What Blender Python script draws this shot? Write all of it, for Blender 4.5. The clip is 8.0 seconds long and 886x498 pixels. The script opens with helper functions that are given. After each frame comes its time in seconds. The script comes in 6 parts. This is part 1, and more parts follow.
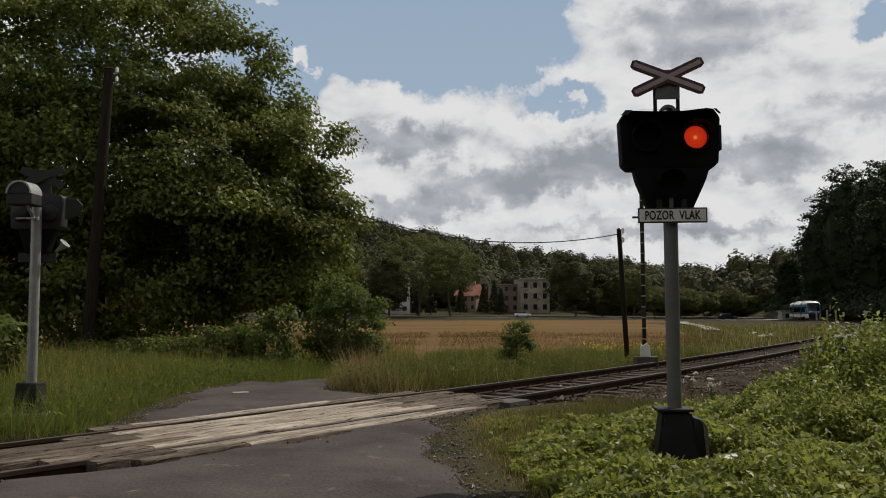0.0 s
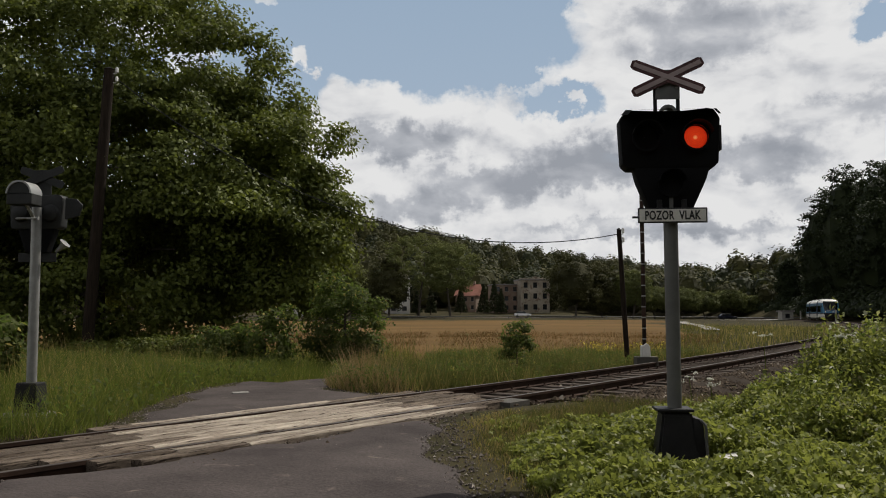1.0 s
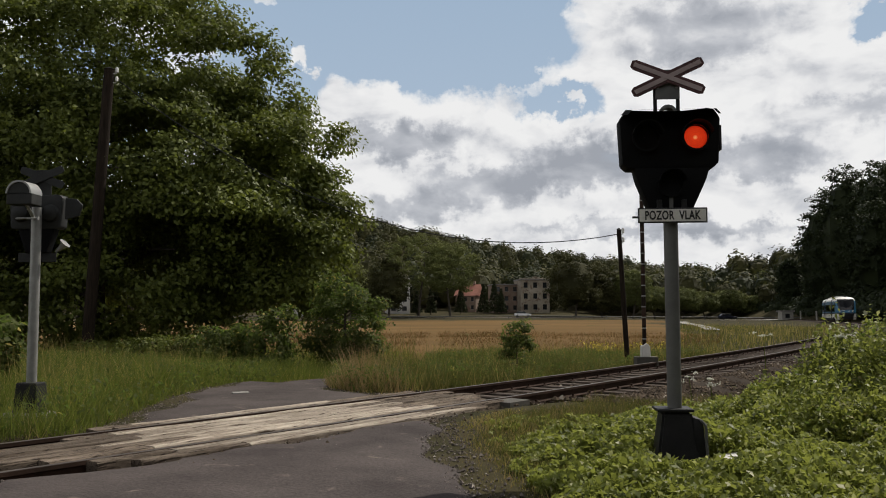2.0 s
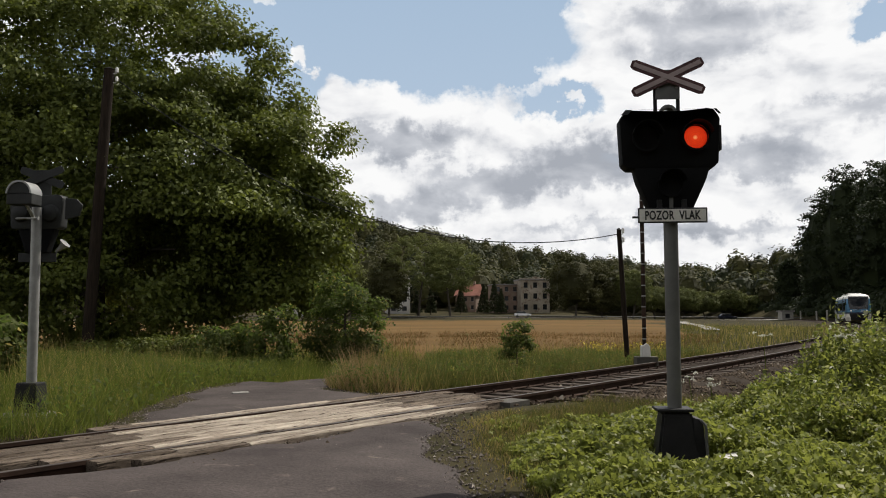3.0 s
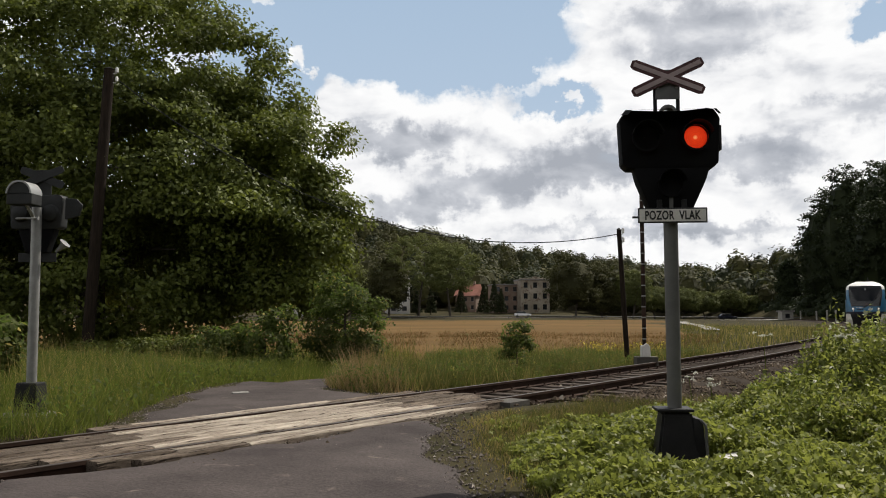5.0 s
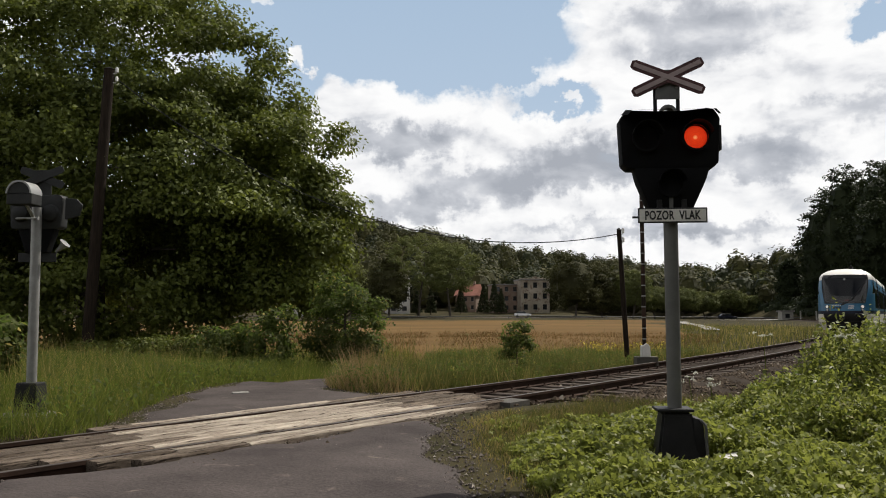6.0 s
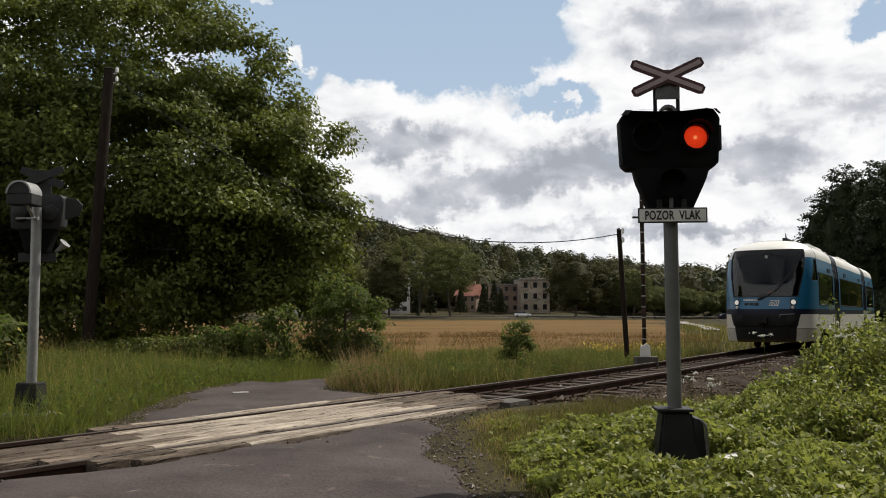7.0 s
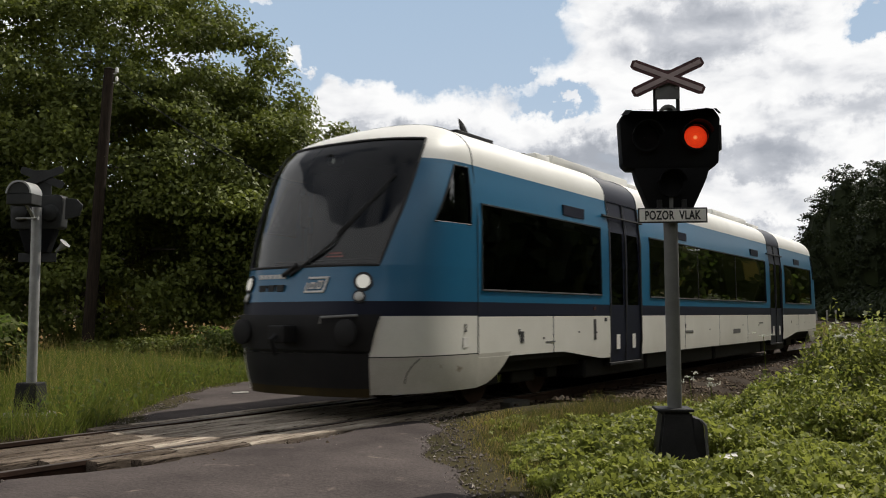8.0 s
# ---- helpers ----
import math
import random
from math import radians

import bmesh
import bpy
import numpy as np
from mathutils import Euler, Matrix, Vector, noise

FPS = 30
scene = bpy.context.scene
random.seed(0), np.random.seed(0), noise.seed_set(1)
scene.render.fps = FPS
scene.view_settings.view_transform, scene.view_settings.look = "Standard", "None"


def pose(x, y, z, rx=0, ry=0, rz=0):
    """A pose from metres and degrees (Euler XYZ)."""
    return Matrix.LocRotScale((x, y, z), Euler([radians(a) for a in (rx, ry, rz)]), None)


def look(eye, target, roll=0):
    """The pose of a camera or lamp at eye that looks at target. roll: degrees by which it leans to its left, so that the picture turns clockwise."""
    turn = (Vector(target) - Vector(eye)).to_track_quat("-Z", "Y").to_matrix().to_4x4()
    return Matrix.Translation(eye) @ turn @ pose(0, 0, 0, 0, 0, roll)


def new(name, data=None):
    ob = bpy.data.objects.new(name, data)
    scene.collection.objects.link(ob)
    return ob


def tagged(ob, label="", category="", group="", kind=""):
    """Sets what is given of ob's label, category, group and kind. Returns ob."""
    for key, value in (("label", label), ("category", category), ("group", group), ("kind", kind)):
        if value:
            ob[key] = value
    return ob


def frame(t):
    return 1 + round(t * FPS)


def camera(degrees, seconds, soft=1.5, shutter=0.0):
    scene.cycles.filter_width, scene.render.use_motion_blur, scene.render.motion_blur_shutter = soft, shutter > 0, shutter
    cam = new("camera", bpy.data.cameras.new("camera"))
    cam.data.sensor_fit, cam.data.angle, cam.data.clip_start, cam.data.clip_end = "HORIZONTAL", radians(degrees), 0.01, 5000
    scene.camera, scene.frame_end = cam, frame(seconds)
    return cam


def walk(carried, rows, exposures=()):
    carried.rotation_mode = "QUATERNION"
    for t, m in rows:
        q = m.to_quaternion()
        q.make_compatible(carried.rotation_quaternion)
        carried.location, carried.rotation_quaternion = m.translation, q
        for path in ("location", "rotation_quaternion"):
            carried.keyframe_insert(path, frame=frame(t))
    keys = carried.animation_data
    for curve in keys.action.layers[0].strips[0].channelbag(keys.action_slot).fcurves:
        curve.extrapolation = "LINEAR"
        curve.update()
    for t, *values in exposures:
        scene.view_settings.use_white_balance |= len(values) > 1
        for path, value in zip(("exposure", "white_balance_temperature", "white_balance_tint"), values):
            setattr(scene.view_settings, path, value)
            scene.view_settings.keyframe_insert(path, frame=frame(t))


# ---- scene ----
cam = camera(53.45, 8.0, soft=1.0, shutter=0.07)
EYE = (0.0, 0.0, 1.193)
VIEW = look(EYE, (0.0, math.cos(radians(4.28)), 1.193 + math.sin(radians(4.28))), -0.17)
walk(cam, [(0.0, VIEW), (8.0, VIEW)],
     [(0.0, -0.42), (1.5, -0.3), (2.5, -0.12), (3.5, 0.0), (8.0, 0.0)])

# ---- light ----
SUN_AZ, SUN_EL = 50.0, 51.0          # degrees right of the view's +y, and above the horizon
sun_way = Vector((math.sin(radians(SUN_AZ)) * math.cos(radians(SUN_EL)),
                  math.cos(radians(SUN_AZ)) * math.cos(radians(SUN_EL)), math.sin(radians(SUN_EL))))
sun = new("sun", bpy.data.lights.new("sun", "SUN"))
sun.data.energy, sun.data.angle, sun.data.color = 4.4, radians(0.6), (1.0, 0.94, 0.84)
sun.matrix_world = look(sun_way * 50, (0, 0, 0))

world = bpy.data.worlds.new("sky")
scene.world = world
world.use_nodes = True


# ---- node helpers ----
def nd(nt, kind, links=None, operation="", data_type="", use_clamp=False):
    n = nt.nodes.new(kind)
    if operation:
        n.operation = operation
    if data_type:
        n.data_type = data_type
    if use_clamp:
        n.use_clamp = True
    for k, v in (links or {}).items():
        if isinstance(v, bpy.types.NodeSocket):
            nt.links.new(v, n.inputs[k])
        else:
            n.inputs[k].default_value = v
    return n


def ramp(nt, fac, stops):
    n = nd(nt, "ShaderNodeValToRGB", {0: fac})
    e = n.color_ramp.elements
    while len(e) < len(stops):
        e.new(0.5)
    for el, (p, c) in zip(e, stops):
        el.position = p
        el.color = (*c, 1) if len(c) == 3 else c
    return n.outputs[0]


def mix(nt, fac, a, b):
    n = nd(nt, "ShaderNodeMix", data_type="RGBA")
    for i, v in ((0, fac), (6, a), (7, b)):
        if isinstance(v, bpy.types.NodeSocket):
            nt.links.new(v, n.inputs[i])
        else:
            n.inputs[i].default_value = v if i == 0 else (*v, 1)
    return n.outputs[2]


def mth(nt, op, a, b=0.0, clamp=False):
    return nd(nt, "ShaderNodeMath", {0: a, 1: b}, operation=op, use_clamp=clamp).outputs[0]


def fbm(nt, vec, scale, detail=4.0, rough=0.55, distortion=0.0):
    return nd(nt, "ShaderNodeTexNoise", {"Vector": vec, "Scale": scale, "Detail": detail, "Roughness": rough,
                                         "Distortion": distortion}).outputs["Fac"]


wt = world.node_tree
wt.nodes.clear()
sky = nd(wt, "ShaderNodeTexSky")
sky.sky_type, sky.sun_disc, sky.dust_density = "NISHITA", False, 1.0
sky.sun_elevation, sky.sun_rotation = radians(SUN_EL), radians(SUN_AZ)
wdir = nd(wt, "ShaderNodeTexCoord").outputs["Generated"]
wcloud = ramp(wt, fbm(wt, wdir, 3.5, 6), [(0.32, (0, 0, 0)), (0.5, (1, 1, 1))])
wsky = mix(wt, mth(wt, "MULTIPLY", wcloud, 0.85), sky.outputs[0], (11.0, 11.2, 11.8))
nd(wt, "ShaderNodeOutputWorld", {0: nd(wt, "ShaderNodeBackground", {0: wsky, 1: 0.04}).outputs[0]})


# ---- materials ----
def material(name):
    m = bpy.data.materials.new(name)
    m.use_nodes = True
    nt = m.node_tree
    nt.nodes.clear()
    out = nd(nt, "ShaderNodeOutputMaterial")
    return m, nt, out


def surface(name, low, high, scale=8.0, rough=0.7, metal=0.0, bump=0.15, bump_scale=60.0, wear=None, wear_at=0.62, vary=0.12,
            coords="Object", stretch=(1, 1, 1), spec=0.5, coat=0.0):
    """A painted, stony or woody surface: two tones by large noise, fine grain, stains and relief."""
    m, nt, out = material(name)
    tc = nd(nt, "ShaderNodeTexCoord").outputs[coords]
    tc = nd(nt, "ShaderNodeMapping", {0: tc, 3: stretch}).outputs[0]
    big = fbm(nt, tc, scale, 5, 0.6)
    fine = fbm(nt, tc, bump_scale, 4, 0.6)
    col = mix(nt, ramp(nt, big, [(0.3, (0, 0, 0)), (0.7, (1, 1, 1))]), low, high)
    rnd = nd(nt, "ShaderNodeObjectInfo").outputs["Random"]
    gain = mth(nt, "ADD", mth(nt, "MULTIPLY", fine, vary * 2), mth(nt, "ADD", 1 - vary * 1.5, mth(nt, "MULTIPLY", rnd, vary)))
    col = nd(nt, "ShaderNodeVectorMath", {0: col, 3: gain}, operation="SCALE").outputs[0]
    r = mth(nt, "ADD", mth(nt, "MULTIPLY", fine, 0.2), rough - 0.1, True)
    if wear:
        w = ramp(nt, fbm(nt, tc, scale * 2.7, 7, 0.65, 0.4), [(wear_at, (0, 0, 0)), (wear_at + 0.06, (1, 1, 1))])
        col = mix(nt, w, col, wear)
    b = nd(nt, "ShaderNodeBump", {"Strength": bump, "Distance": 0.01, "Height": fine}).outputs[0]
    p = nd(nt, "ShaderNodeBsdfPrincipled", {"Base Color": col, "Roughness": r, "Metallic": metal, "Normal": b,
                                            "Specular IOR Level": spec, "Coat Weight": coat, "Coat Roughness": 0.08})
    nt.links.new(p.outputs[0], out.inputs[0])
    return m


def leafy(name, dark, light, glow, tip=None, tip_share=0.06, thru=0.4, rough=0.7, patches=0.6, spec=0.15, island=0.5):
    """Leaves: each island its own tone, with light coming through."""
    m, nt, out = material(name)
    rnd = nd(nt, "ShaderNodeNewGeometry").outputs["Random Per Island"]
    pos = nd(nt, "ShaderNodeTexCoord").outputs["Object"]
    patch = ramp(nt, fbm(nt, pos, patches, 3), [(0.32, (0, 0, 0)), (0.68, (1, 1, 1))])
    fac = mth(nt, "ADD", mth(nt, "MULTIPLY", rnd, island), mth(nt, "MULTIPLY", patch, 1 - island), True)
    col = mix(nt, fac, dark, light)
    if tip:
        col = mix(nt, mth(nt, "GREATER_THAN", rnd, 1 - tip_share), col, tip)
    d = nd(nt, "ShaderNodeBsdfPrincipled", {"Base Color": col, "Roughness": rough, "Specular IOR Level": spec})
    tcol = nd(nt, "ShaderNodeMix", {0: 0.5, 6: col, 7: (*glow, 1)}, data_type="RGBA").outputs[2]
    t = nd(nt, "ShaderNodeBsdfTranslucent", {0: tcol})
    nt.links.new(nd(nt, "ShaderNodeMixShader", {0: thru, 1: d.outputs[0], 2: t.outputs[0]}).outputs[0], out.inputs[0])
    return m


def glowing(name, col, strength):
    m, nt, out = material(name)
    nt.links.new(nd(nt, "ShaderNodeEmission", {0: (*col, 1), 1: strength}).outputs[0], out.inputs[0])
    return m


def tinted_glass(name, tint, rough=0.02, ior=1.5):
    m, nt, out = material(name)
    a = nd(nt, "ShaderNodeBsdfTransparent", {0: (*tint, 1)})
    b = nd(nt, "ShaderNodeBsdfGlossy", {0: (1, 1, 1, 1), 1: rough})
    f = nd(nt, "ShaderNodeFresnel", {0: ior})
    nt.links.new(nd(nt, "ShaderNodeMixShader", {0: f.outputs[0], 1: a.outputs[0], 2: b.outputs[0]}).outputs[0], out.inputs[0])
    return m


def red_lamp(name):
    """The lit lamp: a ribbed lens, hottest at its middle."""
    m, nt, out = material(name)
    tc = nd(nt, "ShaderNodeTexCoord").outputs["Object"]
    r = nd(nt, "ShaderNodeVectorMath", {0: tc}, operation="LENGTH").outputs["Value"]
    ribs = mth(nt, "MULTIPLY", mth(nt, "SINE", mth(nt, "MULTIPLY", r, 420.0)), 0.12)
    spots = mth(nt, "MULTIPLY", fbm(nt, tc, 34.0, 3), 0.6)
    col = ramp(nt, mth(nt, "MULTIPLY", r, 10.0), [(0.0, (1.0, 0.36, 0.14)), (0.12, (1.0, 0.3, 0.1)), (0.2, (0.75, 0.055, 0.012)),
                                                 (0.85, (0.62, 0.035, 0.008)), (1.0, (0.25, 0.01, 0.003))])
    st = mth(nt, "ADD", mth(nt, "ADD", ribs, spots), 0.75)
    nt.links.new(nd(nt, "ShaderNodeEmission", {0: col, 1: st}).outputs[0], out.inputs[0])
    return m


M = {}
M["asphalt"] = surface("asphalt", (0.066, 0.055, 0.053), (0.132, 0.111, 0.104), 0.9, 0.92, bump=1.0, bump_scale=32, wear=(0.16, 0.132, 0.112),
                       wear_at=0.62, vary=0.5, coords="Object", spec=0.08)
M["soil"] = surface("soil_and_grass", (0.026, 0.026, 0.011), (0.062, 0.05, 0.026), 0.5, 0.95, bump=0.6, bump_scale=30, vary=0.3, spec=0.05)
M["field"] = surface("dry_meadow", (0.092, 0.056, 0.021), (0.15, 0.09, 0.034), 0.05, 0.95, bump=0.5, bump_scale=6, vary=0.3, spec=0.05, wear=(0.085, 0.075, 0.026),
                     wear_at=0.6)
M["gravel"] = surface("ballast_bed", (0.024, 0.018, 0.014), (0.052, 0.041, 0.032), 1.5, 0.95, bump=1.0, bump_scale=25, vary=0.4, spec=0.05)
M["stone"] = leafy("ballast_stone", (0.03, 0.022, 0.016), (0.165, 0.125, 0.09), (0.2, 0.17, 0.14), (0.36, 0.31, 0.25), 0.04, 0.0, 0.9, 0.6, 0.1)
M["grit"] = leafy("road_grit", (0.05, 0.042, 0.038), (0.24, 0.205, 0.185), (0.2, 0.17, 0.14), (0.4, 0.36, 0.32), 0.06, 0.0, 0.9, 0.6, 0.1, 0.8)
M["rust"] = surface("rusty_rail_steel", (0.028, 0.018, 0.014), (0.06, 0.036, 0.026), 3, 0.8, bump=0.3, spec=0.08)
M["railhead"] = surface("polished_rail_head", (0.07, 0.058, 0.05), (0.12, 0.1, 0.088), 3, 0.55, metal=0.3, bump=0.05, spec=0.25)
M["sleeper"] = surface("weathered_sleeper", (0.045, 0.034, 0.027), (0.105, 0.082, 0.066), 4, 0.9, bump=0.6, stretch=(1, 8, 8), vary=0.25, spec=0.15)
M["plank"] = surface("bleached_plank", (0.15, 0.112, 0.084), (0.62, 0.54, 0.44), 1.1, 0.85, bump=0.9, bump_scale=26, stretch=(9, 1, 9),
                     wear=(0.055, 0.038, 0.027), wear_at=0.55, vary=0.5, spec=0.15)
# dirty end planks; at the right end this dark colour stands in for shadow
M["plankdark"] = surface("shaded_dirty_plank", (0.05, 0.036, 0.027), (0.25, 0.2, 0.155), 1.3, 0.88, bump=0.9, bump_scale=26, stretch=(9, 1, 9),
                         wear=(0.03, 0.022, 0.016), wear_at=0.52, vary=0.5, spec=0.12)
M["iron"] = surface("black_cast_iron", (0.012, 0.012, 0.013), (0.025, 0.024, 0.024), 6, 0.55, bump=0.2, vary=0.25, wear=(0.06, 0.045, 0.035), wear_at=0.68, spec=0.2)
M["housing"] = surface("black_signal_housing", (0.004, 0.004, 0.0045), (0.007, 0.007, 0.0075), 5, 0.75, bump=0.1, vary=0.2, spec=0.1)
M["greypole"] = surface("grey_painted_steel", (0.075, 0.075, 0.072), (0.12, 0.118, 0.11), 5, 0.55, bump=0.12, wear=(0.15, 0.11, 0.08), wear_at=0.7)
M["greyback"] = surface("dull_grey_back", (0.02, 0.021, 0.021), (0.034, 0.035, 0.034), 5, 0.65, bump=0.1, spec=0.25)
M["footing"] = surface("dark_mossy_concrete", (0.05, 0.045, 0.038), (0.1, 0.09, 0.075), 3, 0.9, bump=0.4)
M["silver"] = surface("aluminium_paint", (0.22, 0.22, 0.21), (0.32, 0.32, 0.31), 5, 0.4, metal=0.3, bump=0.1)
M["signwhite"] = surface("sign_white", (0.6, 0.58, 0.54), (0.72, 0.7, 0.66), 6, 0.55, bump=0.05)
M["stripe"] = surface("faded_cross_stripe", (0.3, 0.23, 0.22), (0.4, 0.32, 0.31), 6, 0.55, bump=0.05)
M["signred"] = surface("sign_dark_red", (0.045, 0.012, 0.012), (0.07, 0.016, 0.015), 6, 0.5, bump=0.05)
M["letter"] = surface("black_lettering", (0.012, 0.012, 0.012), (0.02, 0.02, 0.02), 6, 0.6, bump=0.0)
M["concrete"] = surface("weathered_concrete", (0.2, 0.19, 0.17), (0.32, 0.31, 0.28), 3, 0.9, bump=0.4, wear=(0.1, 0.1, 0.06), wear_at=0.64)
M["pole_wood"] = surface("tarred_pole_wood", (0.012, 0.009, 0.007), (0.035, 0.025, 0.018), 4, 0.9, bump=0.5, stretch=(8, 8, 0.6), spec=0.1)
M["bark"] = surface("tree_bark", (0.03, 0.025, 0.018), (0.08, 0.065, 0.05), 5, 0.95, bump=1.0, stretch=(3, 3, 0.5))
M["cable"] = surface("black_cable", (0.012, 0.012, 0.012), (0.02, 0.02, 0.02), 5, 0.6, bump=0.0)
M["blue"] = surface("train_blue_paint", (0.007, 0.1, 0.2), (0.009, 0.118, 0.23), 0.8, 0.36, bump=0.015, vary=0.12, coat=0.1)
M["navy"] = surface("train_navy_paint", (0.008, 0.01, 0.022), (0.012, 0.014, 0.028), 0.8, 0.45, bump=0.015, vary=0.08, spec=0.18)
M["cream"] = surface("train_cream_paint", (0.62, 0.6, 0.54), (0.74, 0.72, 0.66), 0.7, 0.4, bump=0.02, vary=0.08, coat=0.3, wear=(0.42, 0.38, 0.31), wear_at=0.68)
M["roofwhite"] = surface("train_roof_paint", (0.66, 0.65, 0.6), (0.78, 0.77, 0.73), 0.6, 0.45, bump=0.03, vary=0.08, wear=(0.5, 0.47, 0.41), wear_at=0.68)
M["darkgrey"] = surface("train_dark_plastic", (0.006, 0.006, 0.0065), (0.013, 0.012, 0.012), 2, 0.65, bump=0.1, vary=0.2, wear=(0.03, 0.023, 0.018), wear_at=0.64, spec=0.25)
M["seam"] = surface("rubber_seal", (0.01, 0.01, 0.01), (0.016, 0.016, 0.016), 4, 0.7, bump=0.0)
M["lip"] = surface("dusty_apron_edge", (0.024, 0.019, 0.01), (0.06, 0.043, 0.016), 2, 0.85, bump=0.2, vary=0.3, spec=0.1)
M["dirtycream"] = surface("grimy_skirt_paint", (0.34, 0.32, 0.27), (0.52, 0.5, 0.44), 0.9, 0.55, bump=0.03, vary=0.15, wear=(0.2, 0.17, 0.12), wear_at=0.63)
M["seat"] = surface("seat_fabric", (0.03, 0.05, 0.1), (0.05, 0.08, 0.14), 10, 0.9, bump=0.2)
M["glass"] = tinted_glass("tinted_train_glass", (0.10, 0.11, 0.11), 0.02, 1.85)
M["windshield"] = tinted_glass("windshield_glass", (0.2, 0.22, 0.22), 0.05, 1.45)
M["lens"] = tinted_glass("signal_lens_glass", (0.9, 0.85, 0.85), 0.15, 1.15)
M["headlight"] = glowing("headlight_glow", (1.0, 0.97, 0.86), 0.5)
M["headglass"] = surface("unlit_lamp_glass", (0.45, 0.45, 0.42), (0.6, 0.6, 0.56), 5, 0.15, bump=0.0)
M["display"] = glowing("red_display", (1.0, 0.12, 0.06), 0.35)
M["redlamp"] = red_lamp("red_lamp_glow")
M["oak"] = leafy("oak_leaves", (0.02, 0.03, 0.008), (0.19, 0.22, 0.046), (0.27, 0.32, 0.045), None, 0, 0.32, 0.55, 0.6, 0.22)
M["bush"] = leafy("bush_leaves", (0.03, 0.04, 0.012), (0.11, 0.12, 0.036), (0.24, 0.38, 0.06), (0.3, 0.24, 0.06), 0.05, 0.35)
M["nettle"] = leafy("nettle_leaves", (0.02, 0.032, 0.007), (0.25, 0.285, 0.058), (0.48, 0.52, 0.1), (0.45, 0.44, 0.24), 0.06, 0.42, 0.5, 0.9, 0.2)
M["weed"] = leafy("weed_leaves", (0.032, 0.042, 0.012), (0.17, 0.185, 0.055), (0.3, 0.34, 0.07), (0.3, 0.26, 0.12), 0.1, 0.36, 0.5, 0.9, 0.3)
M["grass"] = leafy("grass_blades", (0.03, 0.045, 0.009), (0.13, 0.15, 0.033), (0.34, 0.38, 0.06), (0.36, 0.28, 0.11), 0.18, 0.4)
M["lushgrass"] = leafy("lush_grass_blades", (0.028, 0.045, 0.009), (0.13, 0.155, 0.03), (0.32, 0.37, 0.06), (0.3, 0.25, 0.09), 0.1, 0.4)
M["rankgrass"] = leafy("rank_grass_blades", (0.025, 0.036, 0.009), (0.11, 0.115, 0.032), (0.24, 0.24, 0.05), (0.26, 0.19, 0.08), 0.16, 0.35)
M["strawgrass"] = leafy("straw_grass_blades", (0.19, 0.125, 0.055), (0.36, 0.26, 0.13), (0.4, 0.3, 0.14), (0.16, 0.16, 0.05), 0.15, 0.3)
M["drygrass"] = leafy("dry_grass_blades", (0.14, 0.13, 0.035), (0.3, 0.24, 0.08), (0.4, 0.36, 0.1), (0.45, 0.33, 0.14), 0.3, 0.35)
M["straw"] = leafy("straw_blades", (0.1, 0.056, 0.018), (0.19, 0.11, 0.038), (0.2, 0.12, 0.04), (0.09, 0.085, 0.025), 0.2, 0.25)
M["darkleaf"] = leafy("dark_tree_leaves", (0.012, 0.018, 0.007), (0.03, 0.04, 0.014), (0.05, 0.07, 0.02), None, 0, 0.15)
M["willow"] = leafy("willow_leaves", (0.06, 0.072, 0.024), (0.15, 0.165, 0.052), (0.2, 0.22, 0.06), None, 0, 0.3, 0.7, 0.15, 0.15, 0.3)
M["woods"] = leafy("woodland_leaves", (0.022, 0.024, 0.009), (0.086, 0.082, 0.028), (0.09, 0.105, 0.03), None, 0, 0.2, 0.7, 0.07, 0.15, 0.3)
M["conifer"] = leafy("conifer_needles", (0.018, 0.024, 0.01), (0.042, 0.048, 0.018), (0.06, 0.075, 0.025), None, 0, 0.1)
M["flower"] = leafy("white_blossom", (0.6, 0.6, 0.52), (0.75, 0.75, 0.68), (0.7, 0.72, 0.6), None, 0, 0.3)
M["yellow"] = leafy("yellow_blossom", (0.5, 0.4, 0.04), (0.6, 0.5, 0.07), (0.5, 0.4, 0.05), None, 0, 0.3)
M["brick"] = surface("old_plaster_and_brick", (0.12, 0.08, 0.06), (0.24, 0.175, 0.13), 0.25, 0.9, bump=0.3, bump_scale=3, wear=(0.16, 0.09, 0.06), wear_at=0.57, vary=0.2)
M["plaster"] = surface("pale_plaster", (0.22, 0.18, 0.13), (0.4, 0.35, 0.28), 0.3, 0.85, bump=0.3, bump_scale=3, wear=(0.17, 0.12, 0.085), wear_at=0.55, vary=0.25)
M["whitewash"] = surface("whitewashed_wall", (0.5, 0.48, 0.44), (0.62, 0.6, 0.56), 0.3, 0.85, bump=0.2, bump_scale=4)
M["rooftile"] = surface("red_roof_tile", (0.2, 0.075, 0.05), (0.3, 0.12, 0.08), 0.5, 0.85, bump=0.4, bump_scale=5)
M["slate"] = surface("grey_roof_sheet", (0.14, 0.13, 0.12), (0.22, 0.2, 0.19), 0.5, 0.8, bump=0.3, bump_scale=4)
M["void"] = surface("dark_window_glass", (0.012, 0.013, 0.015), (0.02, 0.022, 0.024), 1, 0.2, bump=0.0)
M["carpaint"] = surface("white_car_paint", (0.6, 0.6, 0.6), (0.7, 0.7, 0.7), 1, 0.3, bump=0.0, coat=0.5)


# ---- mesh helpers ----
def mesh(name, verts, faces, mat, smooth=False):
    me = bpy.data.meshes.new(name)
    me.from_pydata([tuple(v) for v in verts], [], [tuple(f) for f in faces])
    me.materials.append(mat)
    if smooth:
        me.shade_smooth()
    me.update()
    return me


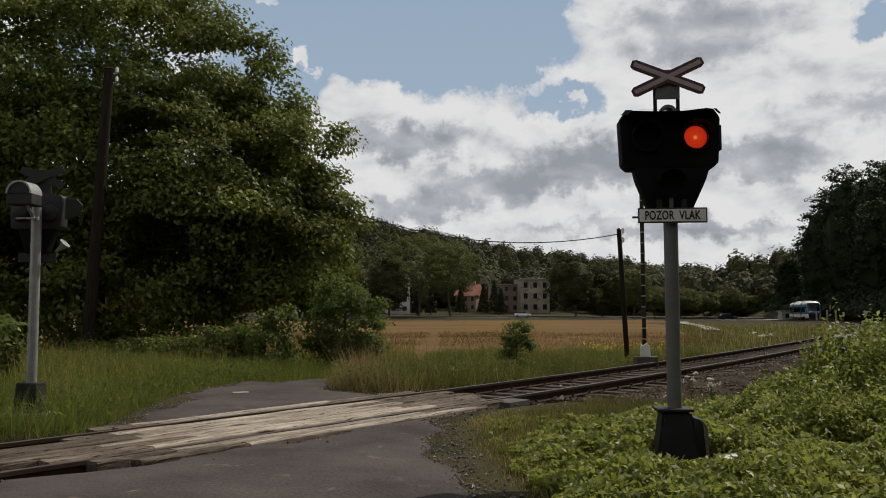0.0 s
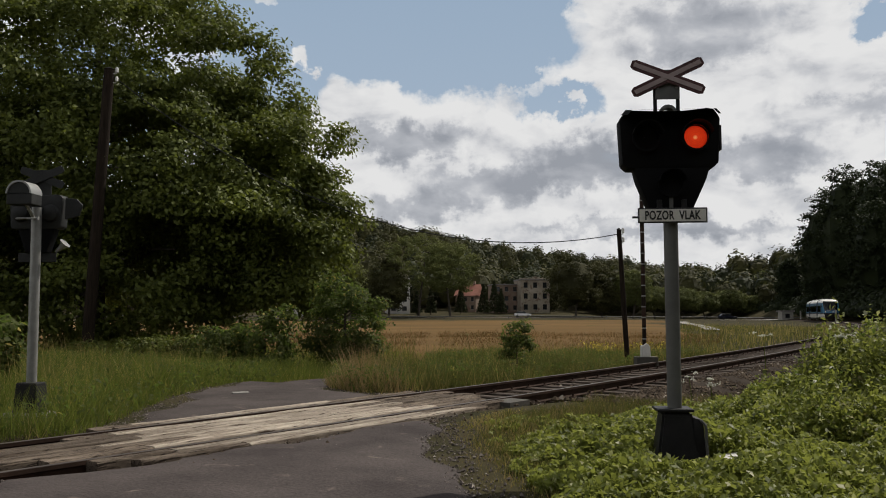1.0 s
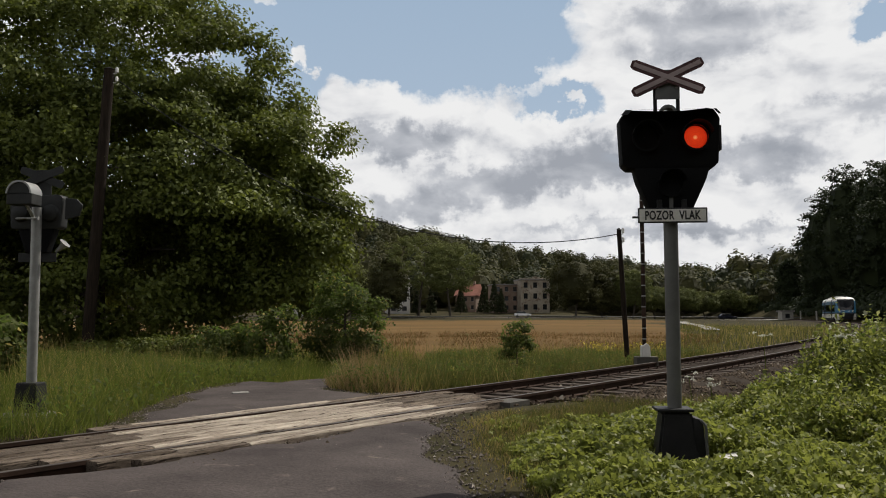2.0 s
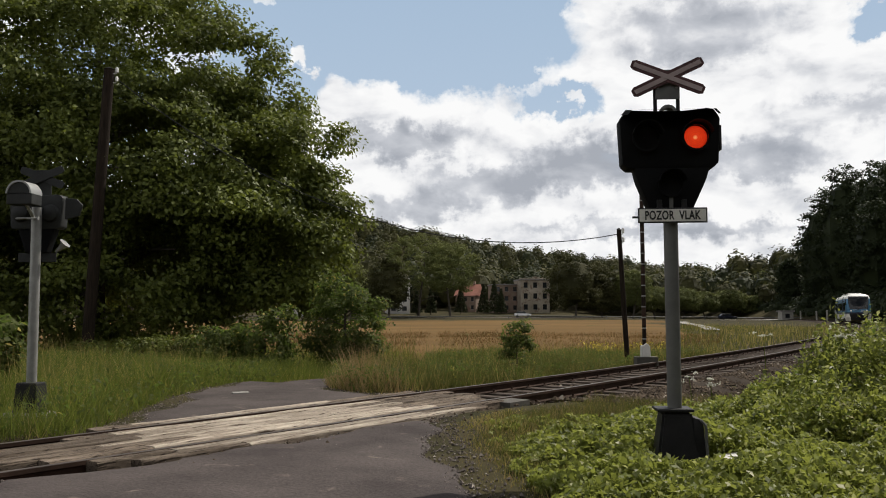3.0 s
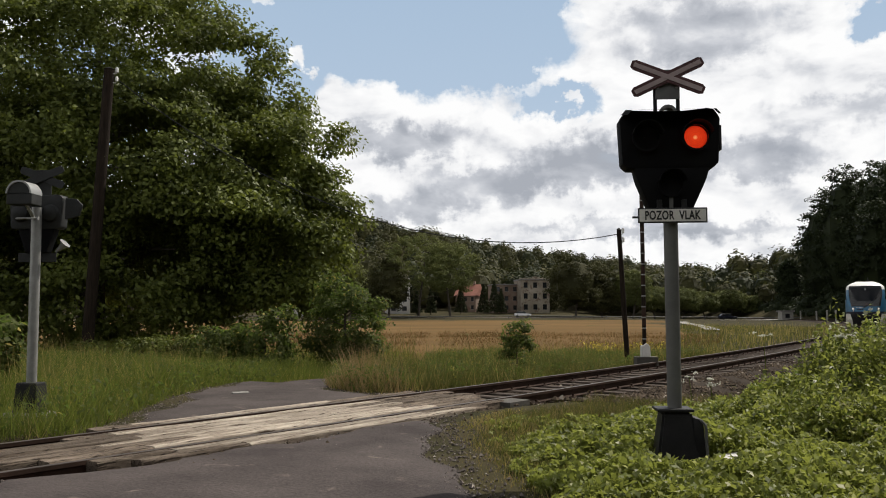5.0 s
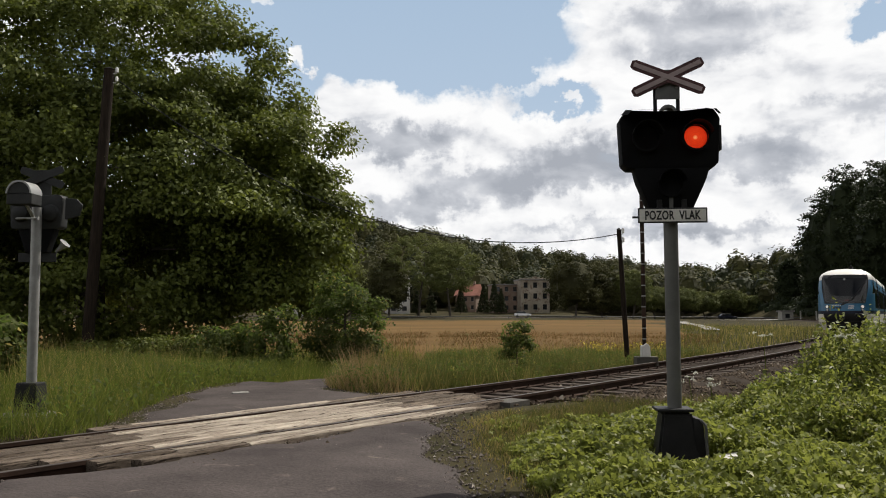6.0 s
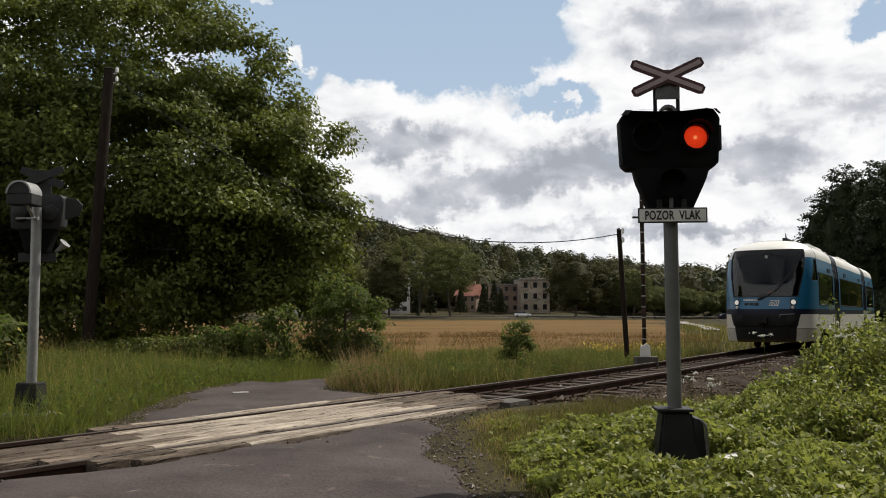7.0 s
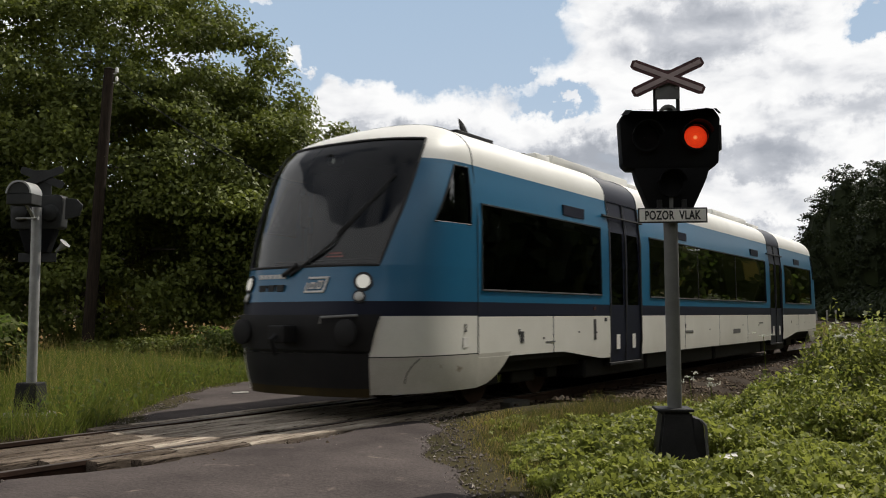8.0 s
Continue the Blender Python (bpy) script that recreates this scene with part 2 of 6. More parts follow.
def put(name, me, parent=None, label="", m=None):
    ob = new(name, me)
    ob.parent = parent
    if m is not None:
        ob.matrix_basis = m
    if label:
        ob["label"] = label
    return ob


def part(name, bm, mat, parent=None, label="", smooth=False):
    me = bpy.data.meshes.new(name)
    bm.normal_update()
    bm.to_mesh(me)
    bm.free()
    me.materials.append(mat)
    if smooth:
        me.shade_smooth()
        me.set_sharp_from_angle(angle=radians(35))
    return put(name, me, parent, label)


def thing(name, m, label, category, group="", kind=""):
    ob = new(name)
    ob.empty_display_size = 0.2
    ob.matrix_basis = m
    return tagged(ob, label, category, group, kind)


def box(x0, x1, y0, y1, z0, z1, bevel=0.0, bm=None, seg=2):
    bm0 = bmesh.new()
    bmesh.ops.create_cube(bm0, size=1, matrix=Matrix.Translation(((x0 + x1) / 2, (y0 + y1) / 2, (z0 + z1) / 2))
                          @ Matrix.Diagonal((x1 - x0, y1 - y0, z1 - z0, 1)))
    if bevel:
        bmesh.ops.bevel(bm0, geom=bm0.edges[:], offset=bevel, segments=seg, affect="EDGES", profile=0.5)
    return join(bm, bm0)


def join(bm, other):
    if bm is None:
        return other
    me = bpy.data.meshes.new("t")
    other.to_mesh(me)
    other.free()
    bm.from_mesh(me)
    bpy.data.meshes.remove(me)
    return bm


def tube(points, radii, n=10, bm=None, caps=True):
    """A tube along points, with a radius at each."""
    bm0 = bmesh.new()
    rings = []
    pts = [Vector(p) for p in points]
    for i, p in enumerate(pts):
        d = (pts[min(i + 1, len(pts) - 1)] - pts[max(i - 1, 0)]).normalized()
        a = d.orthogonal().normalized() if i == 0 else a - d * a.dot(d)
        a = d.orthogonal().normalized() if a.length < 1e-4 else a.normalized()
        b = d.cross(a)
        r = radii[i] if isinstance(radii, (list, tuple)) else radii
        rings.append([bm0.verts.new(p + (a * math.cos(q) + b * math.sin(q)) * r) for q in (2 * math.pi * k / n for k in range(n))])
    for r0, r1 in zip(rings, rings[1:]):
        for k in range(n):
            bm0.faces.new((r0[k], r0[(k + 1) % n], r1[(k + 1) % n], r1[k]))
    if caps:
        bm0.faces.new(rings[0][::-1])
        bm0.faces.new(rings[-1])
    return join(bm, bm0)


def prism(outline, y0, y1, bm=None, bevel=0.0):
    """An outline in x and z, made solid from y0 to y1."""
    bm0 = bmesh.new()
    a = [bm0.verts.new((x, y0, z)) for x, z in outline]
    b = [bm0.verts.new((x, y1, z)) for x, z in outline]
    n = len(a)
    bm0.faces.new(a)
    bm0.faces.new(b[::-1])
    for i in range(n):
        bm0.faces.new((a[i], b[i], b[(i + 1) % n], a[(i + 1) % n]))
    bmesh.ops.recalc_face_normals(bm0, faces=bm0.faces[:])
    if bevel:
        bmesh.ops.bevel(bm0, geom=bm0.edges[:], offset=bevel, segments=2, affect="EDGES", profile=0.5)
    return join(bm, bm0)


def disc(cx, cz, r, y0, y1, n=28, bm=None):
    return prism([(cx + r * math.cos(2 * math.pi * k / n), cz + r * math.sin(2 * math.pi * k / n)) for k in range(n)], y0, y1, bm)


def ring(cx, cz, r0, r1, y0, y1, n=28, a0=0.0, a1=360.0, bm=None):
    """A flat ring or an arched hood round an axis along y."""
    bm0 = bmesh.new()
    full = a1 - a0 >= 359.9
    k_max = n if full else n + 1
    rows = []
    for k in range(k_max):
        q = radians(a0 + (a1 - a0) * k / n)
        rows.append([bm0.verts.new((cx + r * math.cos(q), y, cz + r * math.sin(q))) for r, y in ((r0, y0), (r1, y0), (r1, y1), (r0, y1))])
    for k in range(n):
        a, b = rows[k], rows[(k + 1) % k_max]
        for i in range(4):
            bm0.faces.new((a[i], a[(i + 1) % 4], b[(i + 1) % 4], b[i]))
    if not full:
        bm0.faces.new(rows[0])
        bm0.faces.new(rows[-1][::-1])
    bmesh.ops.recalc_face_normals(bm0, faces=bm0.faces[:])
    return join(bm, bm0)


def quick(name, verts, sizes, mat, smooth=False):
    """A mesh from an array of corners; sizes: corners in each face, all faces alike."""
    verts = np.asarray(verts, dtype=np.float32).reshape(-1, 3)
    n = len(verts)
    me = bpy.data.meshes.new(name)
    me.vertices.add(n)
    me.vertices.foreach_set("co", verts.ravel())
    me.loops.add(n)
    me.loops.foreach_set("vertex_index", np.arange(n, dtype=np.int32))
    me.polygons.add(n // sizes)
    me.polygons.foreach_set("loop_start", np.arange(0, n, sizes, dtype=np.int32))
    me.materials.append(mat)
    me.update(calc_edges=True)
    if smooth:
        me.shade_smooth()
    return me


def unit(v):
    return v / np.maximum(np.linalg.norm(v, axis=1, keepdims=True), 1e-9)


def leaves(rng, centres, length, width, up=0.4, droop=0.2, face=None, keen=1.4):
    """Leaf quads at the centres: turned all ways, but rather facing up (up) and hanging (droop), or facing a given way (face)."""
    n = len(centres)
    d = rng.normal(size=(n, 3))
    d[:, 2] -= droop
    d = unit(d)
    nrm = rng.normal(size=(n, 3))
    nrm[:, 2] += up * 2
    if face is not None:
        nrm = unit(unit(nrm) + face * keen)
        d = unit(d - nrm * np.sum(d * nrm, axis=1, keepdims=True))
    s = unit(np.cross(d, nrm))
    ln = length * rng.uniform(0.6, 1.3, (n, 1))
    w = width * rng.uniform(0.6, 1.3, (n, 1)) * 0.5
    base = centres - d * ln * 0.5
    f = np.cross(s, d) * ln * 0.12
    return np.stack([base, base + d * ln * 0.45 + s * w + f, base + d * ln, base + d * ln * 0.45 - s * w + f], axis=1)


def blades(rng, base, height, width, lean=0.3):
    """Grass blades: narrow leaning triangles that taper to a tip."""
    n = len(base)
    a = rng.uniform(0, 2 * math.pi, n)
    side = np.stack([np.cos(a), np.sin(a), np.zeros(n)], 1) * width * 0.5
    b = rng.uniform(0, 2 * math.pi, n)
    bend = np.stack([np.cos(b), np.sin(b), np.zeros(n)], 1) * (height * lean * rng.uniform(0.2, 1.6, n))[:, None]
    h = np.zeros((n, 3))
    h[:, 2] = height
    tip = base + h + bend
    q = np.stack([base - side, base + side, tip], 1)
    return q


def letters(text, size, mat, m, parent, name="lettering"):
    cu = bpy.data.curves.new(name, "FONT")
    cu.body, cu.size, cu.align_x, cu.align_y, cu.extrude = text, size, "CENTER", "CENTER", 0.001
    cu.offset = 0.0028
    cu.space_character = 1.08
    tmp = new("tmp", cu)
    me = bpy.data.meshes.new_from_object(tmp.evaluated_get(bpy.context.evaluated_depsgraph_get()))
    bpy.data.objects.remove(tmp)
    me.materials.clear()
    me.materials.append(mat)
    return put(name, me, parent, "black painted words", m)


# ---- the line of the track ----
# z = 0 is the top of the rails; s runs away from the crossing, heading in degrees right of +y
def heading(s):
    bend = 0.00329 * (min(max(s, -10.0), 12.56) + 10.0) + 0.00185 * max(0.0, s - 12.56)
    return radians(36.75) - bend


STEP = 0.5
S_AX = np.arange(-60.0, 300.0 + STEP, STEP)
_th = np.array([heading(s + STEP / 2) for s in S_AX[:-1]])
_x = np.concatenate([[0.0], np.cumsum(np.sin(_th) * STEP)])
_y = np.concatenate([[0.0], np.cumsum(np.cos(_th) * STEP)])
_i0 = int(round(60 / STEP))
X_AX, Y_AX = _x - _x[_i0], _y - _y[_i0] + 12.88


def on_track(s, lateral=0.0, z=0.0):
    th = heading(s)
    return Vector((float(np.interp(s, S_AX, X_AX)) + math.cos(th) * lateral,
                   float(np.interp(s, S_AX, Y_AX)) - math.sin(th) * lateral, z))


def lateral_of(x, y):
    """Signed distance from the centre line (positive on the camera's side) and s, for arrays of points."""
    x, y = np.asarray(x, float), np.asarray(y, float)
    lat, ss = np.full(x.shape, 1e9), np.zeros(x.shape)
    for i in range(0, len(S_AX), 4):
        d = np.hypot(x - X_AX[i], y - Y_AX[i])
        th = heading(S_AX[i])
        l = (x - X_AX[i]) * math.cos(th) - (y - Y_AX[i]) * math.sin(th)
        near = d < np.abs(lat)
        lat = np.where(near, np.sign(l) * d, lat)
        ss = np.where(near, S_AX[i] + (x - X_AX[i]) * math.sin(th) + (y - Y_AX[i]) * math.cos(th), ss)
    return lat, ss


def smooth01(v):
    v = np.clip(v, 0, 1)
    return v * v * (3 - 2 * v)


def bumps(x, y):
    return 0.5 * np.sin(x * 0.61 + 1.3 * np.sin(y * 0.37)) + 0.5 * np.sin(y * 0.53 + 1.1 * np.sin(x * 0.29 + 2.0))


ROAD_Y = [-40, 5, 7.5, 9, 10.6, 12, 13.2, 13.7, 14.3, 15.1, 16.4, 17.4, 18.8, 19.6, 20.4, 21.2, 60]
ROAD_L = [-6.2, -3.7, -3.72, -3.75, -3.8, -3.95, -4.05, -4.06, -4.06, -4.0, -3.85, -3.7, -3.2, -2.8, -2.1, -0.6, -0.6]
ROAD_R = [-1.8, 0.5, 0.2, 0.1, 0.06, 0.15, 0.1, -0.5, -1.5, -1.95, -2.2, -2.25, -2.15, -1.8, -0.9, -0.58, -0.58]


def road_mid(y):
    return 0.5 * (np.interp(y, ROAD_Y, ROAD_L) + np.interp(y, ROAD_Y, ROAD_R))


def road_half(y):
    return 0.5 * (np.interp(y, ROAD_Y, ROAD_R) - np.interp(y, ROAD_Y, ROAD_L))


def hill(x, y):
    """The wooded hillside behind the valley floor."""
    r = np.hypot(x, y)
    az = np.degrees(np.arctan2(x, np.maximum(y, 1e-3)))
    top = np.interp(az, [-60, -30, -8, -2, 2, 6, 12, 16, 20, 24, 30, 60], [66, 62, 52, 40, 31, 25, 17, 12, 9, 10, 14, 20])
    return top * smooth01((r - 300) / 260.0) * np.where(y > 0, 1, 0.4)


def ground_z(x, y):
    x, y = np.asarray(x, float), np.asarray(y, float)
    lat, s = lateral_of(x, y)
    r = np.hypot(x, y)
    z = -0.05 + 0.06 * bumps(x, y) * smooth01((np.abs(lat) - 3) / 6) * smooth01((r - 3) / 8)
    z = z - 0.22 * smooth01((np.abs(lat) - 1.2) / 1.2) * smooth01((s - 3.0) / 4.0) * (1 - smooth01((np.abs(lat) - 6) / 14))
    z = z - 0.3 * smooth01((np.abs(lat) - 0.2) / 0.9) * 0.4 * smooth01((s - 1.0) / 1.0) - 0.12 * smooth01((s - 0.5) / 0.6) * (np.abs(lat) < 1.6) - 0.22 * (1 - smooth01((np.abs(lat) - 1.0) / 0.2)) * (1 - smooth01((s - 1.0) / 0.6))
    z = z + 2.9 * smooth01((r - 190) / 120.0) * smooth01((np.abs(lat) - 25) / 40)
    z = z + 15.0 * smooth01((lat - 7) / 32.0) * smooth01((s - 120) / 60.0) * (1 - smooth01((s - 305) / 50.0)) * (1 - smooth01((lat - 60) / 60.0))
    return z + hill(x, y)


# ---- ground ----
def build_ground():
    xs = np.unique(np.concatenate([np.arange(-14, 16, 0.5), np.arange(-60, 90, 4.0), np.linspace(-900, 900, 61), [-4000, -2000, 2000, 4000]]))
    ys = np.unique(np.concatenate([np.arange(-8, 34, 0.5), np.arange(34, 110, 3.0), np.linspace(110, 900, 60), [-4000, -1500, -400, -100, -30, 1500, 2500, 4000]]))
    gx, gy = np.meshgrid(xs, ys)
    z = ground_z(gx, gy)
    n = len(xs)
    faces = [(j * n + i, j * n + i + 1, (j + 1) * n + i + 1, (j + 1) * n + i) for j in range(len(ys) - 1) for i in range(n - 1)]
    me = mesh("ground", np.stack([gx.ravel(), gy.ravel(), z.ravel()], 1), faces, M["soil"], True)
    return tagged(put("ground", me), "grassy earth of the valley floor and hillside", "ground", kind="structure")


def strip(name, ys, left, right, lift, mat, cols=10):
    """A sheet that follows the ground between two edges given over y."""
    v = []
    for y, a, b in zip(ys, left, right):
        for k in range(cols + 1):
            x = a + (b - a) * k / cols
            v.append((x, y, 0))
    v = np.array(v)
    edge = np.tile(np.minimum(np.arange(cols + 1), cols - np.arange(cols + 1)) == 0, len(ys))
    v[:, 2] = ground_z(v[:, 0], v[:, 1]) + np.where(edge, -0.03, lift)
    w = cols + 1
    f = [(j * w + i, j * w + i + 1, (j + 1) * w + i + 1, (j + 1) * w + i) for j in range(len(ys) - 1) for i in range(cols)]
    return mesh(name, v, f, mat, True)


ground = build_ground()
ry = np.concatenate([np.arange(-30, 4, 2.0), np.arange(4, 21.2, 0.3)])
wob = 0.12 * np.sin(ry * 2.1) + 0.08 * np.sin(ry * 5.3 + 1)
road = tagged(put("road", strip("road", ry, road_mid(ry) - road_half(ry) + wob, road_mid(ry) + road_half(ry) + wob * 0.8, 0.022, M["asphalt"])),
              "worn grey asphalt lane with gravelly edges", "road", kind="structure")

# the dry meadow: a sheet over the valley floor beyond the track
fy = np.concatenate([np.arange(30, 110, 2.0), np.arange(110, 206, 6.0)])
fl = np.full(len(fy), -170.0)
fr = np.interp(fy, [30, 36, 45, 60, 250], [4.5, 8.5, 14.0, 19.0, 62.0])
meadow = tagged(put("meadow", strip("meadow", fy, fl, fr, 0.06, M["field"], 40)), "ripe golden-brown hay meadow in the valley", "meadow", kind="structure")


# ---- railway track ----
track = thing("railway_track", pose(0, 0, 0), "single railway track with rusty rails on sleepers and ballast", "railway track", kind="structure")


def sweep(name, profile, s0, s1, step, mat, lateral=0.0, parent=None, label="", closed=True):
    """A profile of (lateral, z) swept along the track."""
    ss = np.arange(s0, s1 + step / 2, step)
    v, f, n = [], [], len(profile)
    for s in ss:
        for l, z in profile:
            v.append(on_track(s, lateral + l, z))
    for j in range(len(ss) - 1):
        for i in range(n if closed else n - 1):
            a, b = j * n + i, j * n + (i + 1) % n
            f.append((a, a + n, b + n, b))
    if closed:
        f.append(tuple(range(n)))
        f.append(tuple(range((len(ss) - 1) * n, len(ss) * n))[::-1])
    return put(name, mesh(name, v, f, mat), parent, label)


RAIL = [(-0.035, 0.0), (-0.036, -0.032), (-0.009, -0.045), (-0.009, -0.118), (-0.062, -0.134), (-0.062, -0.145),
        (0.062, -0.145), (0.062, -0.134), (0.009, -0.118), (0.009, -0.045), (0.036, -0.032), (0.035, 0.0)]
for side in (-0.7525, 0.7525):
    r = sweep("rail", RAIL, -30, 260, 1.0, M["rust"], side, track, "rusty steel rail")
    sweep("rail_head", [(-0.030, 0.001), (-0.030, 0.0035), (0.030, 0.0035), (0.030, 0.001)], -30, 260, 1.0, M["railhead"], side, r, "polished rail head")
sweep("ballast_bed", [(-2.3, -0.42), (-1.5, -0.2), (-0.9, -0.185), (0.9, -0.185), (1.5, -0.2), (2.3, -0.42)], -30, 260, 2.0, M["gravel"], 0, track,
      "dark stony ballast", closed=False)

sl = box(-1.22, 1.22, -0.12, 0.12, -0.29, -0.15, 0.012, seg=1)
sl_me = bpy.data.meshes.new("sleeper")
sl.to_mesh(sl_me)
sl.free()
sl_me.materials.append(M["sleeper"])
ch = box(-0.1, 0.1, -0.085, 0.085, -0.152, -0.132, 0.006, seg=1)
for dx in (-0.075, 0.075):
    tube([(dx, 0, -0.14), (dx, 0, -0.09)], 0.02, 6, ch)
ch_me = bpy.data.meshes.new("rail_chair")
ch.to_mesh(ch_me)
ch.free()
ch_me.materials.append(M["rust"])
rs = random.Random(5)
s = -26.0
while s < 150:
    if s < -6.9 or s > 0.7:
        p = on_track(s)
        th = -math.degrees(heading(s))
        so = put("sleeper", sl_me, track, m=pose(p.x, p.y, rs.uniform(-0.006, 0.006), 0, rs.uniform(-0.4, 0.4), th + rs.uniform(-1, 1)))
        if s < 45:
            for side in (-0.7525, 0.7525):
                put("rail_chair", ch_me, so, m=pose(side, 0, 0))
    s += 0.62


# ---- level crossing deck of planks ----
deck = thing("crossing_deck", pose(0, 0, 0), "bleached wooden plank deck of the level crossing", "crossing deck", kind="structure")


def plank(l0, l1, s0, s1, top, seed, mat="plank"):
    r = random.Random(seed)
    n = 8
    sm = (s0 + s1) / 2
    c = on_track(sm, (l0 + l1) / 2, top)
    m = pose(c.x, c.y, c.z, 0, 0, -math.degrees(heading(sm)))
    back = m.inverted()
    v = []
    for k in range(n + 1):
        s = s0 + (s1 - s0) * k / n
        w = [r.uniform(-0.006, 0.006) for _ in range(4)]
        for l, z in ((l0 + 0.006 + w[0], top - 0.016), (l0 + 0.02, top + w[2]), (l1 - 0.02, top + w[3]), (l1 - 0.006 + w[1], top - 0.016),
                     (l1 - 0.006, top - 0.14), (l0 + 0.006, top - 0.14)):
            v.append(back @ on_track(s, l, z))
    f = [(j * 6 + i, (j + 1) * 6 + i, (j + 1) * 6 + (i + 1) % 6, j * 6 + (i + 1) % 6) for j in range(n) for i in range(6)]
    f += [tuple(range(6)), tuple(range(n * 6, n * 6 + 6))[::-1]]
    put("plank", mesh("plank", v, f, M[mat]), deck, "", m)


k = 0
for l0, l1, a, b, top in ((-1.12, -0.96, -5.0, 0.6, 0.0), (-0.95, -0.80, -4.8, 0.5, 0.004), (-0.61, -0.42, -5.6, 0.9, 0.004), (-0.41, -0.21, -8.8, 0.5, -0.002),
                          (-0.20, 0.0, -8.3, 0.8, 0.006), (0.01, 0.20, -8.9, 0.7, -0.004), (0.21, 0.40, -7.3, 0.4, 0.003), (0.41, 0.61, -6.4, 0.2, 0.0),
                          (0.80, 0.97, -6.2, 0.1, 0.006), (0.98, 1.14, -5.9, -0.6, -0.006)):
    # each row of the deck is three lengths of plank: bright middle ones, dirty ends, with shadow painted into the right
    # end's colour
    c0, c1 = max(a + 0.5, -5.2 + 0.5 * math.sin(k * 2.3)), -1.3 + 0.45 * math.sin(k * 3.7)
    plank(l0, l1, a, c0 - 0.006, top, k, "plankdark")
    plank(l0, l1, c0 + 0.006, c1 - 0.006, top + 0.004 * math.sin(k * 3.0), k + 50)
    plank(l0, l1, c1 + 0.006, b, top - 0.003, k + 90, "plankdark")
    k += 1
beam = sweep("end_beam", [(0.78, -0.13), (0.78, -0.01), (1.12, -0.02), (1.12, -0.14)], 0.0, 0.55, 0.275, M["footing"], 0, deck, "low concrete end block")


# ---- the railcar ----
LT = 24.6                              # length
NOSE = 1.9


def body_w(z):
    """Half the width of the body at a height."""
    if z <= 2.4:
        return 1.45 - 0.05 * max(0.0, (0.75 - z) / 0.5) ** 2
    if z <= 3.03:
        return 1.45 - 0.07 * ((z - 2.4) / 0.63) ** 1.5
    q = min(1.0, (z - 3.03) / 0.67)
    return 1.38 * max(0.0, 1 - q ** 2.6) ** 0.42


def nose_u(z):
    """How far the front face stands back from the foremost point, at a height."""
    return float(np.interp(z, [0.25, 0.6, 1.1, 1.35, 1.56, 1.76, 2.2, 2.7, 3.05, 3.2, 3.32, 3.42, 3.5, 3.58, 3.7],
                           [0.27, 0.17, 0.11, 0.15, 0.22, 0.26, 0.4, 0.6, 0.76, 0.84, 0.95, 1.1, 1.28, 1.5, 1.88]))


def nose_at(z, phi, inset=0.0):
    """A point of the nose: phi is -90 on the far side, 0 at the middle, 90 on the near side."""
    w, u0 = body_w(z), nose_u(z)
    e = 2 / (2.9 if z < 3.0 else 2.9 - 0.7 * min(1, (z - 3.0) / 0.5))
    c, sn = math.cos(radians(phi)), math.sin(radians(phi))
    x = math.copysign(abs(sn) ** e, sn) * w
    u = NOSE - (NOSE - u0) * abs(c) ** e
    k = 1 - inset / 1.4
    return Vector((x * k, NOSE + (u - NOSE) * (1 - inset / 1.7), z))


def grid_part(name, fn, aa, bb, mat, parent, label="", flip=False):
    v = [fn(a, b) for a in aa for b in bb]
    n = len(bb)
    f = []
    for j in range(len(aa) - 1):
        for i in range(n - 1):
            q = (j * n + i, j * n + i + 1, (j + 1) * n + i + 1, (j + 1) * n + i)
            f.append(q[::-1] if flip else q)
    bm = bmesh.new()
    bv = [bm.verts.new(p) for p in v]
    for q in f:
        bm.faces.new([bv[i] for i in q])
    bmesh.ops.remove_doubles(bm, verts=bm.verts[:], dist=0.0005)
    bm.normal_update()
    # all skins face outwards from the car's long axis
    turned = []
    for fc in bm.faces:
        c = fc.calc_center_median()
        axis = Vector((0, min(max(c.y, 3.0), LT - 3.0), 1.7))
        if fc.normal.dot(c - axis) < 0:
            turned.append(fc)
    bmesh.ops.reverse_faces(bm, faces=turned)
    return part(name, bm, mat, parent, label, True)


def lin(a, b, n):
    return [a + (b - a) * i / n for i in range(n + 1)]


railcar = thing("railcar", pose(0, 0, 0), "blue and cream diesel railcar with dark tinted windows", "train")


